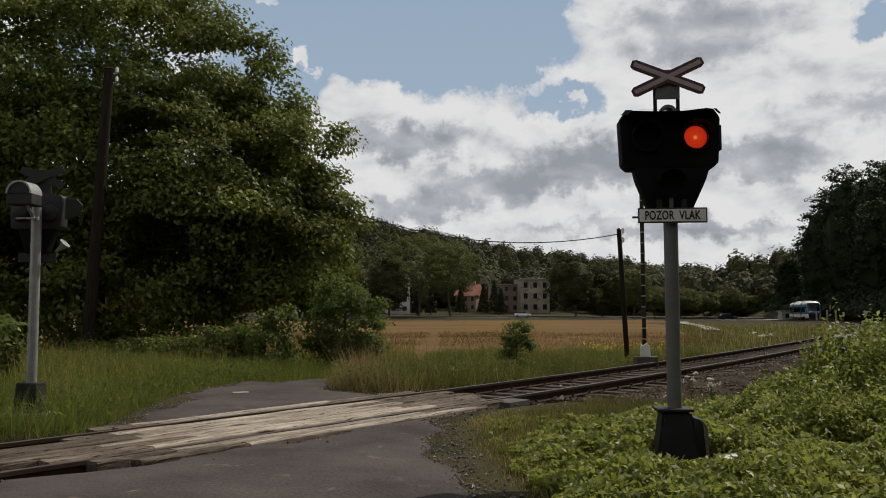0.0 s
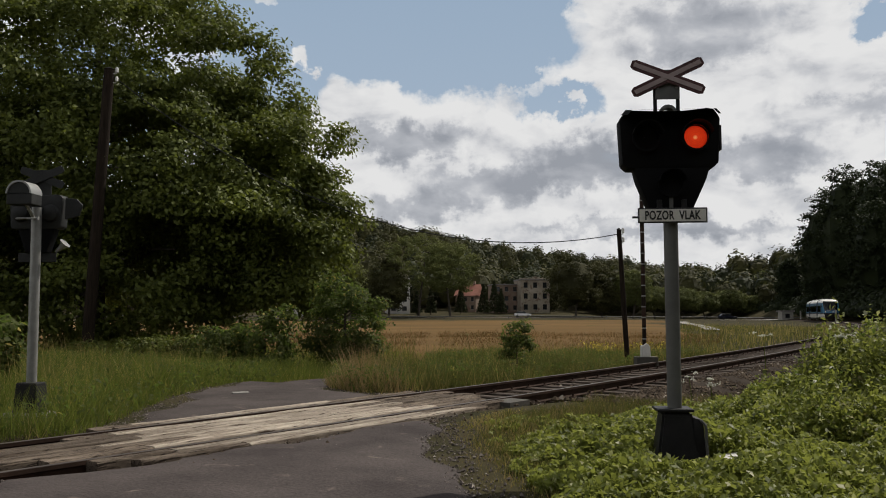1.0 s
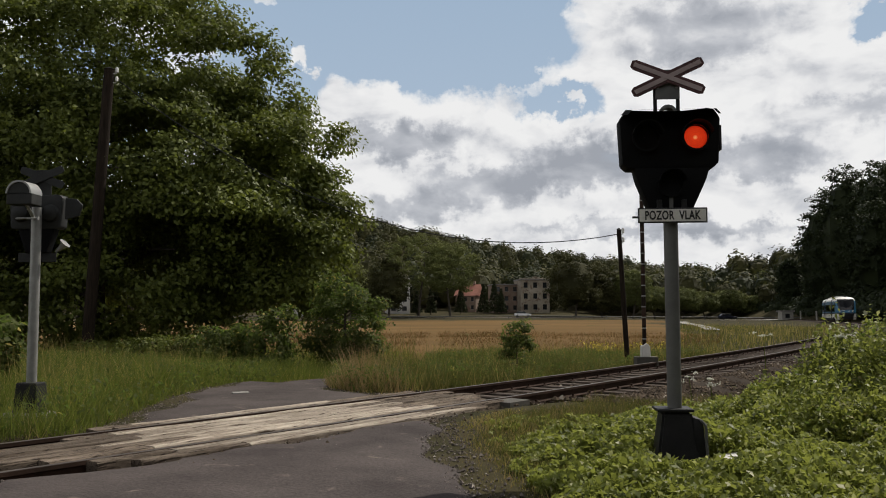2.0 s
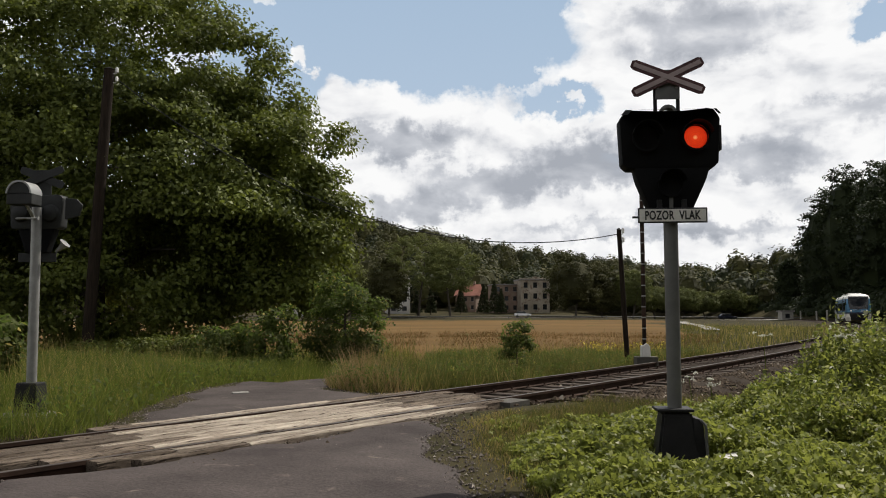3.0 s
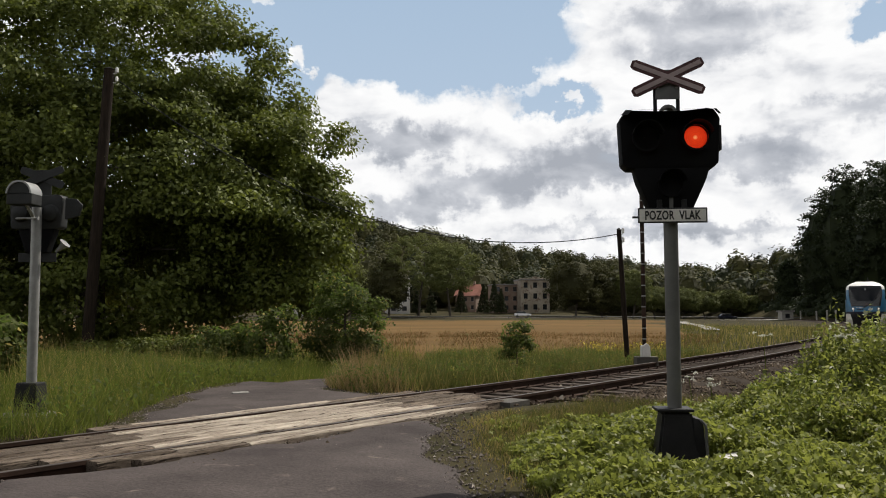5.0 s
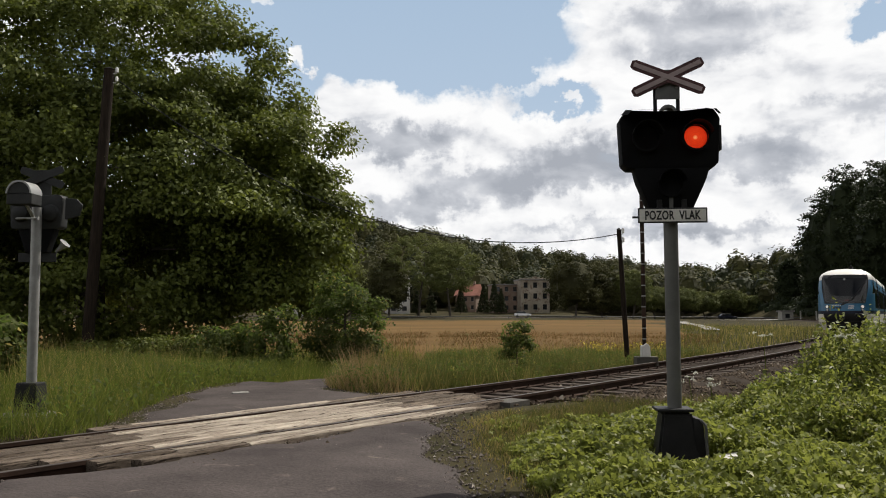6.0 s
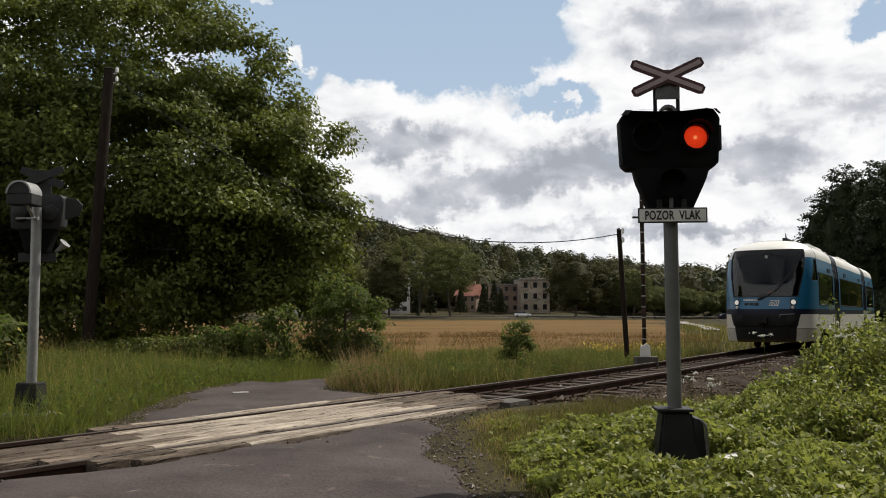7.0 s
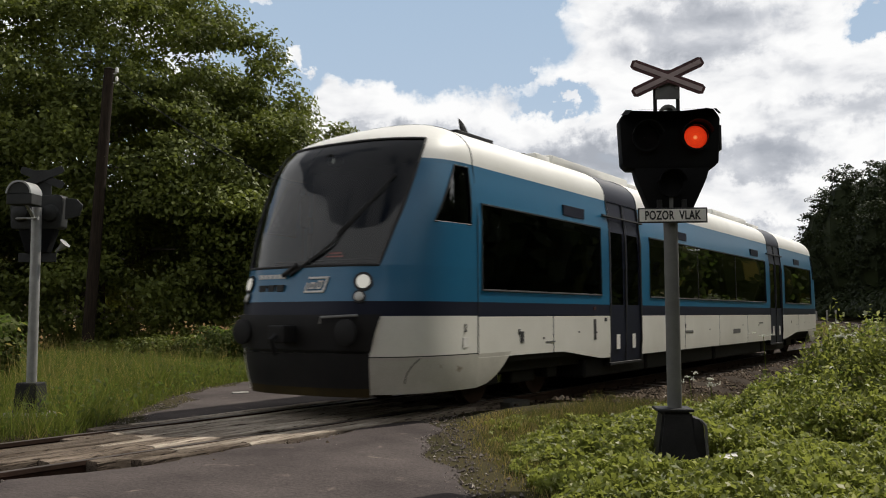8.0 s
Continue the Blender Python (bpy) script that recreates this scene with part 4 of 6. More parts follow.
# ---- level crossing signal facing the lane ----
def arm(cx, cz, length, width, angle, y0, mat_edge, mat_mid, parent, label):
    """One arm of a crossbuck: a board with pointed ends, and a pale stripe along it."""
    def turn(pts):
        c, s_ = math.cos(radians(angle)), math.sin(radians(angle))
        return [(cx + x * c - z * s_, cz + x * s_ + z * c) for x, z in pts]
    h, w = length / 2, width / 2
    o = part("cross_arm", prism(turn([(-h, -w * 0.6), (-h + 0.03, -w), (h - 0.03, -w), (h, -w * 0.6), (h, w * 0.6), (h - 0.03, w), (-h + 0.03, w), (-h, w * 0.6)]), y0, y0 + 0.012, None, 0.002),
             mat_edge, parent, label)
    if mat_mid:
        part("stripe", prism(turn([(-h + 0.022, -w * 0.42), (h - 0.022, -w * 0.42), (h - 0.022, w * 0.42), (-h + 0.022, w * 0.42)]), y0 - 0.004, y0 + 0.001), mat_mid, o, "pale stripe")


def trough(w0, w1, z0, z1, y0, y1, r):
    """The lamp housing's upper box, slightly dished along its top."""
    pts = [(-w0, z0 + r), (-w0 + r, z0), (w0 - r, z0), (w0, z0 + r), (w1, z1 - r * 1.6), (w1 - r, z1), (w1 - r * 2.2, z1 + 0.012), (w1 * 0.3, z1 - 0.008), (-w1 * 0.3, z1 - 0.008),
           (-w1 + r * 2.2, z1), (-w1 + r, z1 - 0.012), (-w1, z1 - r * 1.6)]
    return prism(pts, y0, y1, None, 0.012)


def signal_near():
    g = float(ground_z(1.87, 7.3)) + 0.0
    t = thing("crossing_signal", pose(1.885, 7.25, g, 0, 0, -4), "black twin-lamp level crossing signal on a grey pole", "railway signal", "crossing signals")
    zb = -g
    # base
    bp = box(-0.24, 0.24, -0.2, 0.2, 0.0, 0.05, 0.01)
    part("base_plate", bp, M["iron"], t, "rusty black base plate")
    bs = bmesh.new()
    lo = [bs.verts.new((x, y, 0.05)) for x, y in ((-0.175, -0.16), (0.175, -0.16), (0.175, 0.16), (-0.175, 0.16))]
    hi = [bs.verts.new((x, y, 0.46)) for x, y in ((-0.115, -0.12), (0.115, -0.12), (0.115, 0.12), (-0.115, 0.12))]
    bs.faces.new(lo[::-1])
    bs.faces.new(hi)
    for i in range(4):
        bs.faces.new((lo[i], lo[(i + 1) % 4], hi[(i + 1) % 4], hi[i]))
    bmesh.ops.bevel(bs, geom=bs.edges[:], offset=0.02, segments=2, affect="EDGES")
    base = part("base", bs, M["iron"], t, "tapered black cast-iron base", True)
    part("base_cap", box(-0.16, 0.13, -0.14, 0.14, 0.46, 0.485, 0.008), M["iron"], t, "flat base cap with ears")
    cov = prism([(0.13, 0.06), (0.22, 0.1), (0.2, 0.4), (0.12, 0.42)], -0.13, 0.12, None, 0.012)
    cv_ = part("cable_cover", cov, M["iron"], base, "black cable box door", True)
    part("cover_rim", tube([(0.175, -0.136, 0.4), (0.215, -0.136, 0.36), (0.225, -0.136, 0.1)], 0.012, 6), M["greypole"], cv_, "worn grey rim")
    for x in (-0.2, 0.2):
        part("bolt", tube([(x, -0.16, 0.05), (x, -0.16, 0.085)], 0.02, 6), M["rust"], t)
    part("pole", tube([(0, 0, 0.48), (0, 0, 2.3)], 0.058, 20), M["greypole"], t, "grey steel pole", True)
    # sign plate
    sp = part("sign_plate", box(-0.28, 0.28, -0.10, -0.088, 1.937 + zb, 2.062 + zb, 0.004), M["letter"], t, "black-edged sign plate")
    part("sign_face", box(-0.268, 0.268, -0.104, -0.099, 1.949 + zb, 2.05 + zb), M["signwhite"], sp, "white face of the plate")
    for word, wx in (("POZOR", -0.108), ("VLAK", 0.138)):
        letters(word, 0.1, M["letter"], Matrix.Translation((wx, -0.1055, 1.996 + zb)) @ pose(0, 0, 0, 90, 0, 0) @ Matrix.Diagonal((0.66, 1, 1, 1)), sp)
    for x in (-0.1, 0.1):
        part("bracket", box(x - 0.02, x + 0.02, -0.09, 0.05, 2.02 + zb, 2.13 + zb, 0.004), M["iron"], sp)
    # head
    head = part("lamp_housing", trough(0.392, 0.41, 2.395 + zb, 2.885 + zb, -0.06, 0.16, 0.045), M["housing"], t, "black upper lamp housing", True)
    part("lower_housing", prism([(-0.16, 2.02 + zb), (0.16, 2.02 + zb), (0.29, 2.3 + zb), (0.325, 2.42 + zb), (-0.30, 2.42 + zb), (-0.27, 2.3 + zb)], -0.055, 0.14, None, 0.012),
         M["housing"], t, "tapered black lower housing", True)
    vis = bmesh.new()
    z1 = 2.875 + zb
    pts = [(-0.40, -0.06, z1 - 0.03), (-0.36, -0.06, z1 + 0.012), (0.36, -0.06, z1 + 0.012), (0.40, -0.06, z1 - 0.03)]
    top = [vis.verts.new(p) for p in pts]
    out_ = [vis.verts.new((x * 0.93, -0.26, z - 0.045)) for x, y, z in pts]
    for i in range(3):
        vis.faces.new((top[i], top[i + 1], out_[i + 1], out_[i]))
    bmesh.ops.solidify(vis, geom=vis.faces[:], thickness=0.006)
    part("visor", vis, M["housing"], head, "black sheet visor")
    lz = 2.645 + zb
    for lx, nm in ((-0.198, "a"), (0.202, "b")):
        lamp = put("lamp", mesh_of(disc(0, 0, 0.097, -0.004, 0.0, 32), M["redlamp"]), t, "round red lamp", Matrix.Translation((lx, -0.072, lz)))
        part("lamp_bezel", ring(lx, lz, 0.1, 0.118, -0.125, -0.085, 32), M["housing"], head, "black lamp bezel")
        part("lamp_hood", ring(lx, lz, 0.118, 0.124, -0.24, -0.1, 24, 10, 170), M["housing"], head, "black arched lamp hood")
        part("lens", disc(lx, lz, 0.1, -0.118, -0.112, 32), M["lens"], head, "clear ribbed lens")
    # added disc, no real part: blocks one always-glowing lamp to make it look unlit
    shut = put("shutter", mesh_of(disc(0, 0, 0.108, -0.004, 0.004, 32), M["housing"]), t, "added black disc that blanks one red lamp at a time", Matrix.Translation((-0.198, -0.098, lz)))
    lz2 = 2.26 + zb
    part("lower_lens", disc(0, lz2, 0.09, -0.07, -0.06, 28), M["housing"], head, "dark unlit lower lens")
    part("lower_bezel", ring(0, lz2, 0.09, 0.108, -0.09, -0.05, 28), M["housing"], head, "black bezel of the lower lamp")
    part("lower_hood", ring(0, lz2, 0.108, 0.113, -0.2, -0.06, 22, 10, 170), M["housing"], head, "black arched hood")
    part("side_lug", box(0.405, 0.43, -0.02, 0.1, 2.55 + zb, 2.76 + zb, 0.008), M["iron"], head, "hinge lug")
    # crossbuck on its frame
    for x in (-0.1, 0.088):
        part("cross_post", box(x - 0.014, x + 0.014, 0.02, 0.05, 2.86 + zb, 3.09 + zb, 0.003), M["iron"], t, "dark bracket post")
    part("cap_dome", ring(-0.005, 2.86 + zb, 0.05, 0.075, -0.03, 0.08, 20, 0, 180), M["greypole"], t, "grey domed cap", True)
    part("cross_plate", prism([(-0.1, 2.99 + zb), (0.1, 2.99 + zb), (0.1, 3.1 + zb), (0.075, 3.24 + zb), (-0.1, 3.24 + zb), (-0.1, 3.1 + zb)], 0.005, 0.018), M["greypole"], t, "grey backing plate")
    for x in (-0.082, 0.075):
        part("rivet", disc(x, 3.085 + zb, 0.011, -0.002, 0.006, 10), M["silver"], t)
    arm(0, 3.172 + zb, 0.645, 0.088, 25.0, -0.0200, M["signred"], M["stripe"], t, "dark red cross arm")
    arm(0, 3.172 + zb, 0.645, 0.088, -22.0, -0.0225, M["signred"], M["stripe"], t, "dark red cross arm")
    return t, shut, lz


def mesh_of(bm, mat):
    me = bpy.data.meshes.new("m")
    bm.to_mesh(me)
    bm.free()
    me.materials.append(mat)
    return me


signal, shutter, LZ = signal_near()


# ---- the signal across the track, seen from behind ----
def signal_far():
    x, y = -5.13, 11.05
    g = float(ground_z(x, y))
    t = thing("crossing_signal", pose(x, y, g, 0, 0, 176), "grey-backed level crossing signal on a silver pole", "railway signal", "crossing signals")
    zb = -g
    part("base_plate", box(-0.3, 0.3, -0.2, 0.2, 0.0, 0.05, 0.01), M["concrete"], t, "pale concrete footing")
    part("base", prism([(-0.15, 0.05), (0.17, 0.05), (0.13, 0.42), (-0.13, 0.42)], -0.13, 0.13, None, 0.015), M["iron"], t, "black cast-iron base")
    part("pole", tube([(0, 0, 0.42), (0, 0, 2.56 + zb)], 0.062, 20), M["silver"], t, "silver-painted pole", True)
    part("sign_plate", box(-0.25, 0.25, 0.08, 0.095, 1.88 + zb, 2.0 + zb, 0.003), M["greyback"], t, "grey back of the sign plate")
    hd = part("lamp_housing", trough(0.33, 0.35, 2.3 + zb, 2.74 + zb, -0.02, 0.16, 0.03), M["greyback"], t, "grey back of the lamp housing", True)
    part("lower_housing", prism([(-0.14, 2.0 + zb), (0.14, 2.0 + zb), (0.25, 2.32 + zb), (-0.25, 2.32 + zb)], 0.0, 0.14, None, 0.01), M["housing"], t, "black lower housing")
    for lx in (-0.2, 0.2):
        part("lamp_hood", ring(lx, 2.52 + zb, 0.118, 0.125, -0.22, -0.02, 22, 0, 180), M["greyback"], hd, "grey arched lamp hood", True)
        part("lamp_back", tube([(lx, 0.15, 2.5 + zb), (lx, 0.21, 2.5 + zb), (lx, 0.24, 2.5 + zb)], [0.115, 0.1, 0.04], 20), M["greyback"], hd, "domed lamp back", True)
    # a second lamp turned along the lane
    sb = part("side_lamp", ring(-0.01, 2.68 + zb, 0.14, 0.162, 0.2, 0.46, 26, 0, 180), M["silver"], t, "arched silver side lamp", True)
    part("side_lamp_box", box(-0.17, 0.15, 0.2, 0.44, 2.55 + zb, 2.68 + zb, 0.008), M["greyback"], sb, "grey box below the arch")
    part("side_lamp_face", ring(-0.01, 2.685 + zb, 0.0, 0.141, 0.3, 0.44, 26, 0, 180), M["greyback"], sb, "dull grey arch face")
    part("side_bracket", tube([(-0.03, 0.3, 2.56 + zb), (0.0, 0.05, 2.4 + zb)], 0.02, 8), M["silver"], sb)
    part("side_rod", tube([(0.1, 0.3, 2.39 + zb), (-0.17, 0.3, 2.39 + zb), (-0.19, 0.3, 2.39 + zb)], [0.012, 0.012, 0.025], 8), M["silver"], sb, "thin silver rod")
    wing = prism([(-0.37, 2.42 + zb), (-0.37, 2.7 + zb), (-0.52, 2.68 + zb), (-0.6, 2.6 + zb), (-0.55, 2.46 + zb)], 0.1, 0.13, None, 0.006)
    part("visor_wing", wing, M["greyback"], hd, "grey visor wing")
    horn = tube([(-0.25, 0.1, 2.01 + zb), (-0.34, 0.1, 2.09 + zb), (-0.37, 0.1, 2.12 + zb)], [0.012, 0.045, 0.075], 18)
    part("horn", horn, M["silver"], t, "small silver horn", True)
    part("cross_plate", box(-0.12, 0.12, 0.0, 0.012, 2.72 + zb, 3.08 + zb), M["greyback"], t, "grey bracket plate")
    arm(0, 2.98 + zb, 0.62, 0.1, 21, 0.02, M["greyback"], None, t, "grey back of a cross arm")
    arm(0, 2.98 + zb, 0.62, 0.1, -21, 0.036, M["greyback"], None, t, "grey back of a cross arm")
    for ob in t.children:
        if ob.name.split(".")[0] in ("lamp_housing", "lower_housing", "sign_plate", "horn", "cross_plate", "cross_arm"):
            ob.matrix_basis = Matrix.Translation((0.07, -0.26, 0))
    return t


signal_far()


# ---- poles, mast and wire ----
def utility_pole(base, top, r, label):
    b, t_ = Vector(base), Vector(top)
    b.z = float(ground_z(b.x, b.y)) - 0.05
    ob = thing("utility_pole", Matrix.Translation(b), label, "utility pole", "utility poles")
    part("pole", tube([(0, 0, 0), (t_ - b) * 0.5, t_ - b], [r, r * 0.93, r * 0.85], 14), M["pole_wood"], ob, "", True)
    d = t_ - b
    part("pole_cap", tube([d, d + Vector((0, 0, 0.05))], [r * 0.95, r * 0.3], 12), M["iron"], ob, "dark cap")
    for k in range(2):
        q = d + Vector((r * 1.4, -0.05, -0.1 - 0.25 * k))
        ins = tube([q, q + Vector((0, 0, 0.1)), q + Vector((0, 0, 0.14))], [0.04, 0.045, 0.02], 10)
        tube([d + Vector((0, 0, -0.14 - 0.25 * k)), q + Vector((0, 0, -0.02))], 0.015, 5, ins)
        part("insulator", ins, M["signwhite"], ob, "small pale insulator", True)
    return ob


PA, PB = (-9.02, 23.4, 7.85), (4.98, 24.8, 3.58)
utility_pole((-9.45, 23.4, 0), PA, 0.16, "dark leaning wooden utility pole under the oak")
utility_pole((5.17, 24.8, 0), PB, 0.075, "short dark wooden line pole behind the rails")


def wire(a, b, sag, r):
    a, b = Vector(a), Vector(b)
    n = 24
    pts = [a.lerp(b, k / n) - Vector((0, 0, sag * 4 * (k / n) * (1 - k / n))) for k in range(n + 1)]
    return tube(pts, r, 5)


w = part("overhead_cable", wire(Vector(PA) - Vector((0, 0, 0.1)), Vector(PB) - Vector((0, 0, 0.12)), 1.75, 0.014), M["cable"], None)
tagged(w, "black overhead cable sagging between wooden poles", "cable")


def mast():
    x, y = 5.07, 22.3
    g = float(ground_z(x, y))
    t = thing("signal_mast", pose(x, y, g), "thin banded mast with a pale box on concrete", "mast")
    part("footing", box(-0.24, 0.3, -0.2, 0.2, 0.0, 0.42, 0.02), M["footing"], t, "dark weathered concrete block")
    bx = part("equipment_box", prism([(-0.09, 0.42), (0.13, 0.42), (0.12, 0.68), (0.03, 0.76), (-0.08, 0.68)], -0.12, 0.12, None, 0.012), M["signwhite"], t, "pale grey equipment box")
    z = 0.7
    k = 0
    while z < 4.7:
        part("mast_tube", tube([(0, 0, z), (0, 0, min(4.7, z + 0.5))], 0.052, 12), M["pole_wood"] if k % 2 == 0 else M["rust"], t, "", True)
        z += 0.5
        k += 1
    for i in range(14):
        part("band", tube([(0, 0, 0.85 + i * 0.27), (0, 0, 0.88 + i * 0.27)], 0.056, 12), M["silver"], t, "narrow pale band")
    part("cross_bar", box(-0.24, 0.2, -0.03, 0.03, 3.92, 3.97, 0.005), M["iron"], t, "short dark cross bar")
    return t


mast()
slab = part("concrete_slab", box(-0.16, 0.16, -0.1, 0.1, 0.0, 0.05, 0.008), M["signwhite"])
slab.matrix_basis = pose(2.36, 7.1, 0.03, 0, -6, 12)
tagged(slab, "small broken pale concrete slab by the signal", "slab")
patch_ = part("concrete_slab", box(-0.13, 0.13, -0.09, 0.09, -0.02, 0.02, 0.012), M["concrete"])
patch_.matrix_basis = pose(-3.2, 14.0, float(ground_z(-3.2, 14.0)) + 0.02, 0, 0, 20)
tagged(patch_, "pale worn concrete patch in the lane", "slab")


# ---- sky: a far ring of clouds ----
def cloud_ring():
    azs = np.radians(np.arange(0, 361, 5.0))
    els = np.radians([-1.5, 0, 2, 5, 8, 12, 16, 20, 24, 28, 33, 38])
    R = 2600.0
    v = [(R * math.cos(e) * math.sin(a), R * math.cos(e) * math.cos(a), R * math.sin(e)) for e in els for a in azs]
    n = len(azs)
    f = [(j * n + i, j * n + i + 1, (j + 1) * n + i + 1, (j + 1) * n + i) for j in range(len(els) - 1) for i in range(n - 1)]
    m, nt, out = material("cloudy_sky")
    d = nd(nt, "ShaderNodeVectorMath", {0: nd(nt, "ShaderNodeTexCoord").outputs["Object"]}, operation="NORMALIZE").outputs[0]
    sx = nd(nt, "ShaderNodeSeparateXYZ", {0: d})
    az = mth(nt, "MULTIPLY", mth(nt, "ARCTAN2", sx.outputs[0], sx.outputs[1]), 57.2958)
    el = mth(nt, "MULTIPLY", mth(nt, "ARCSINE", sx.outputs[2]), 57.2958)
    uv = nd(nt, "ShaderNodeCombineXYZ", {0: az, 1: el}).outputs[0]

    def wobble(vec, amount):
        nz = nd(nt, "ShaderNodeTexNoise", {"Vector": vec, "Scale": 0.5, "Detail": 7.0, "Roughness": 0.62})
        off = nd(nt, "ShaderNodeVectorMath", {0: nz.outputs["Color"], 1: (0.5, 0.5, 0.5)}, operation="SUBTRACT").outputs[0]
        off = nd(nt, "ShaderNodeVectorMath", {0: off, 3: amount}, operation="SCALE").outputs[0]
        return nd(nt, "ShaderNodeVectorMath", {0: vec, 1: off}, operation="ADD").outputs[0]

    wuv = wobble(uv, 4.5)

    def blob(a, e, wa, we, amount):
        o = nd(nt, "ShaderNodeVectorMath", {0: wuv, 1: (a, e, 0)}, operation="SUBTRACT").outputs[0]
        o = nd(nt, "ShaderNodeVectorMath", {0: o, 1: (1 / wa, 1 / we, 0)}, operation="MULTIPLY").outputs[0]
        r = nd(nt, "ShaderNodeVectorMath", {0: o}, operation="LENGTH").outputs["Value"]
        g = nd(nt, "ShaderNodeMapRange", {0: r, 1: 0.35, 2: 1.25, 3: amount, 4: 0.0})
        g.interpolation_type = "SMOOTHSTEP"
        return g.outputs[0]

    def total(blobs, start):
        s_ = start
        for b in blobs:
            s_ = mth(nt, "ADD", s_, blob(*b))
        return s_

    # openings of blue: azimuth, elevation, half width, half height, depth
    blue = total([(-9, 19, 9, 4.5, 1.0), (1.0, 17.8, 8.5, 4.2, 1.0), (4.5, 20.5, 4.0, 3.0, 0.9), (8.2, 13.6, 3.2, 1.5, 0.85), (27.5, 17.2, 2.8, 1.4, 0.8),
                  (-12, 14, 4, 3, 0.7), (5.0, 15.6, 1.6, 1.0, 0.5), (-22, 13, 7, 5, 0.7), (40, 22, 9, 4, 0.7), (-45, 20, 12, 5, 0.7)], 0.0)
    puffs = total([(-9.2, 16.3, 1.2, 0.9, 0.9), (-5.4, 18.7, 0.9, 0.8, 0.55), (8.6, 13.3, 1.0, 0.6, 0.65), (-11.5, 20.3, 1.4, 0.8, 0.6)], 0.0)
    sq = nd(nt, "ShaderNodeVectorMath", {0: uv, 1: (0.55, 1.0, 1.0)}, operation="MULTIPLY").outputs[0]
    n1 = fbm(nt, sq, 0.36, 7, 0.52, 0.25)
    n2 = fbm(nt, nd(nt, "ShaderNodeVectorMath", {0: sq, 1: (0.5, 0.75, 0)}, operation="ADD").outputs[0], 0.36, 7, 0.52, 0.25)
    dens = mth(nt, "ADD", mth(nt, "SUBTRACT", mth(nt, "ADD", mth(nt, "MULTIPLY", n1, 1.1), 0.28), blue), puffs)
    mask = ramp(nt, dens, [(0.30, (0, 0, 0)), (0.52, (0.75, 0.75, 0.75)), (0.68, (1, 1, 1))])
    grey = total([(-2.5, 11.2, 5.5, 1.3, 0.55), (10.5, 9.6, 6.0, 2.0, 0.7), (3.0, 8.6, 5.5, 1.4, 0.45), (-1.5, 7.2, 5, 1.0, 0.4), (17, 17.5, 6.5, 2.4, 0.45), (20, 9.5, 5, 1.6, 0.5),
                  (13, 5.6, 9, 0.7, 0.35), (24, 11.8, 5, 1.2, 0.3), (22, 5.2, 8, 0.8, 0.3)], 0.0)
    shade = mth(nt, "ADD", mth(nt, "MULTIPLY", mth(nt, "SUBTRACT", n2, n1), 1.9), mth(nt, "ADD", mth(nt, "MULTIPLY", grey, 1.3), mth(nt, "MULTIPLY", n1, 0.2)))
    cloud = ramp(nt, shade, [(0.0, (0.99, 0.99, 0.99)), (0.25, (0.88, 0.885, 0.9)), (0.55, (0.60, 0.62, 0.665)), (0.95, (0.40, 0.425, 0.475))])
    clear = ramp(nt, mth(nt, "DIVIDE", el, 40.0), [(0.0, (0.66, 0.74, 0.82)), (0.35, (0.44, 0.56, 0.71)), (0.65, (0.36, 0.49, 0.66)), (1.0, (0.28, 0.43, 0.66))])
    col = mix(nt, mask, clear, cloud)
    nt.links.new(nd(nt, "ShaderNodeEmission", {0: col, 1: 1.0}).outputs[0], out.inputs[0])
    ob = put("sky_backdrop", mesh("sky_backdrop", v, f, m, True))
    return tagged(ob, "broken white and grey clouds in a blue sky", "sky", kind="structure")


clouds = cloud_ring()


# ---- trees ----
def limb_tree(rng, height, trunk_r, spread, limbs, lean=(0, 0)):
    """A trunk with tapering limbs; gives the mesh, and the ends of its limbs."""
    top = Vector((lean[0], lean[1], height * 0.8))
    bm = tube([(0, 0, -0.15), (top.x * 0.1, top.y * 0.1, height * 0.12), (top.x * 0.5, top.y * 0.5, height * 0.42), top], [trunk_r * 1.35, trunk_r, trunk_r * 0.7, trunk_r * 0.15], 10)
    ends = [top]
    for k in range(limbs):
        q = rng.uniform(0.2, 0.75)
        a = rng.uniform(0, 2 * math.pi)
        p0 = Vector((top.x * q, top.y * q, height * 0.8 * q))
        ln = spread * rng.uniform(0.6, 0.95) * (1.1 - 0.5 * q)
        p2 = p0 + Vector((math.cos(a) * ln, math.sin(a) * ln, ln * rng.uniform(0.1, 0.6)))
        p1 = p0.lerp(p2, 0.5) + Vector((0, 0, ln * 0.12))
        tube([p0, p1, p2], [trunk_r * 0.38, trunk_r * 0.22, trunk_r * 0.05], 6, bm)
        ends.append(p2)
    return bm, ends


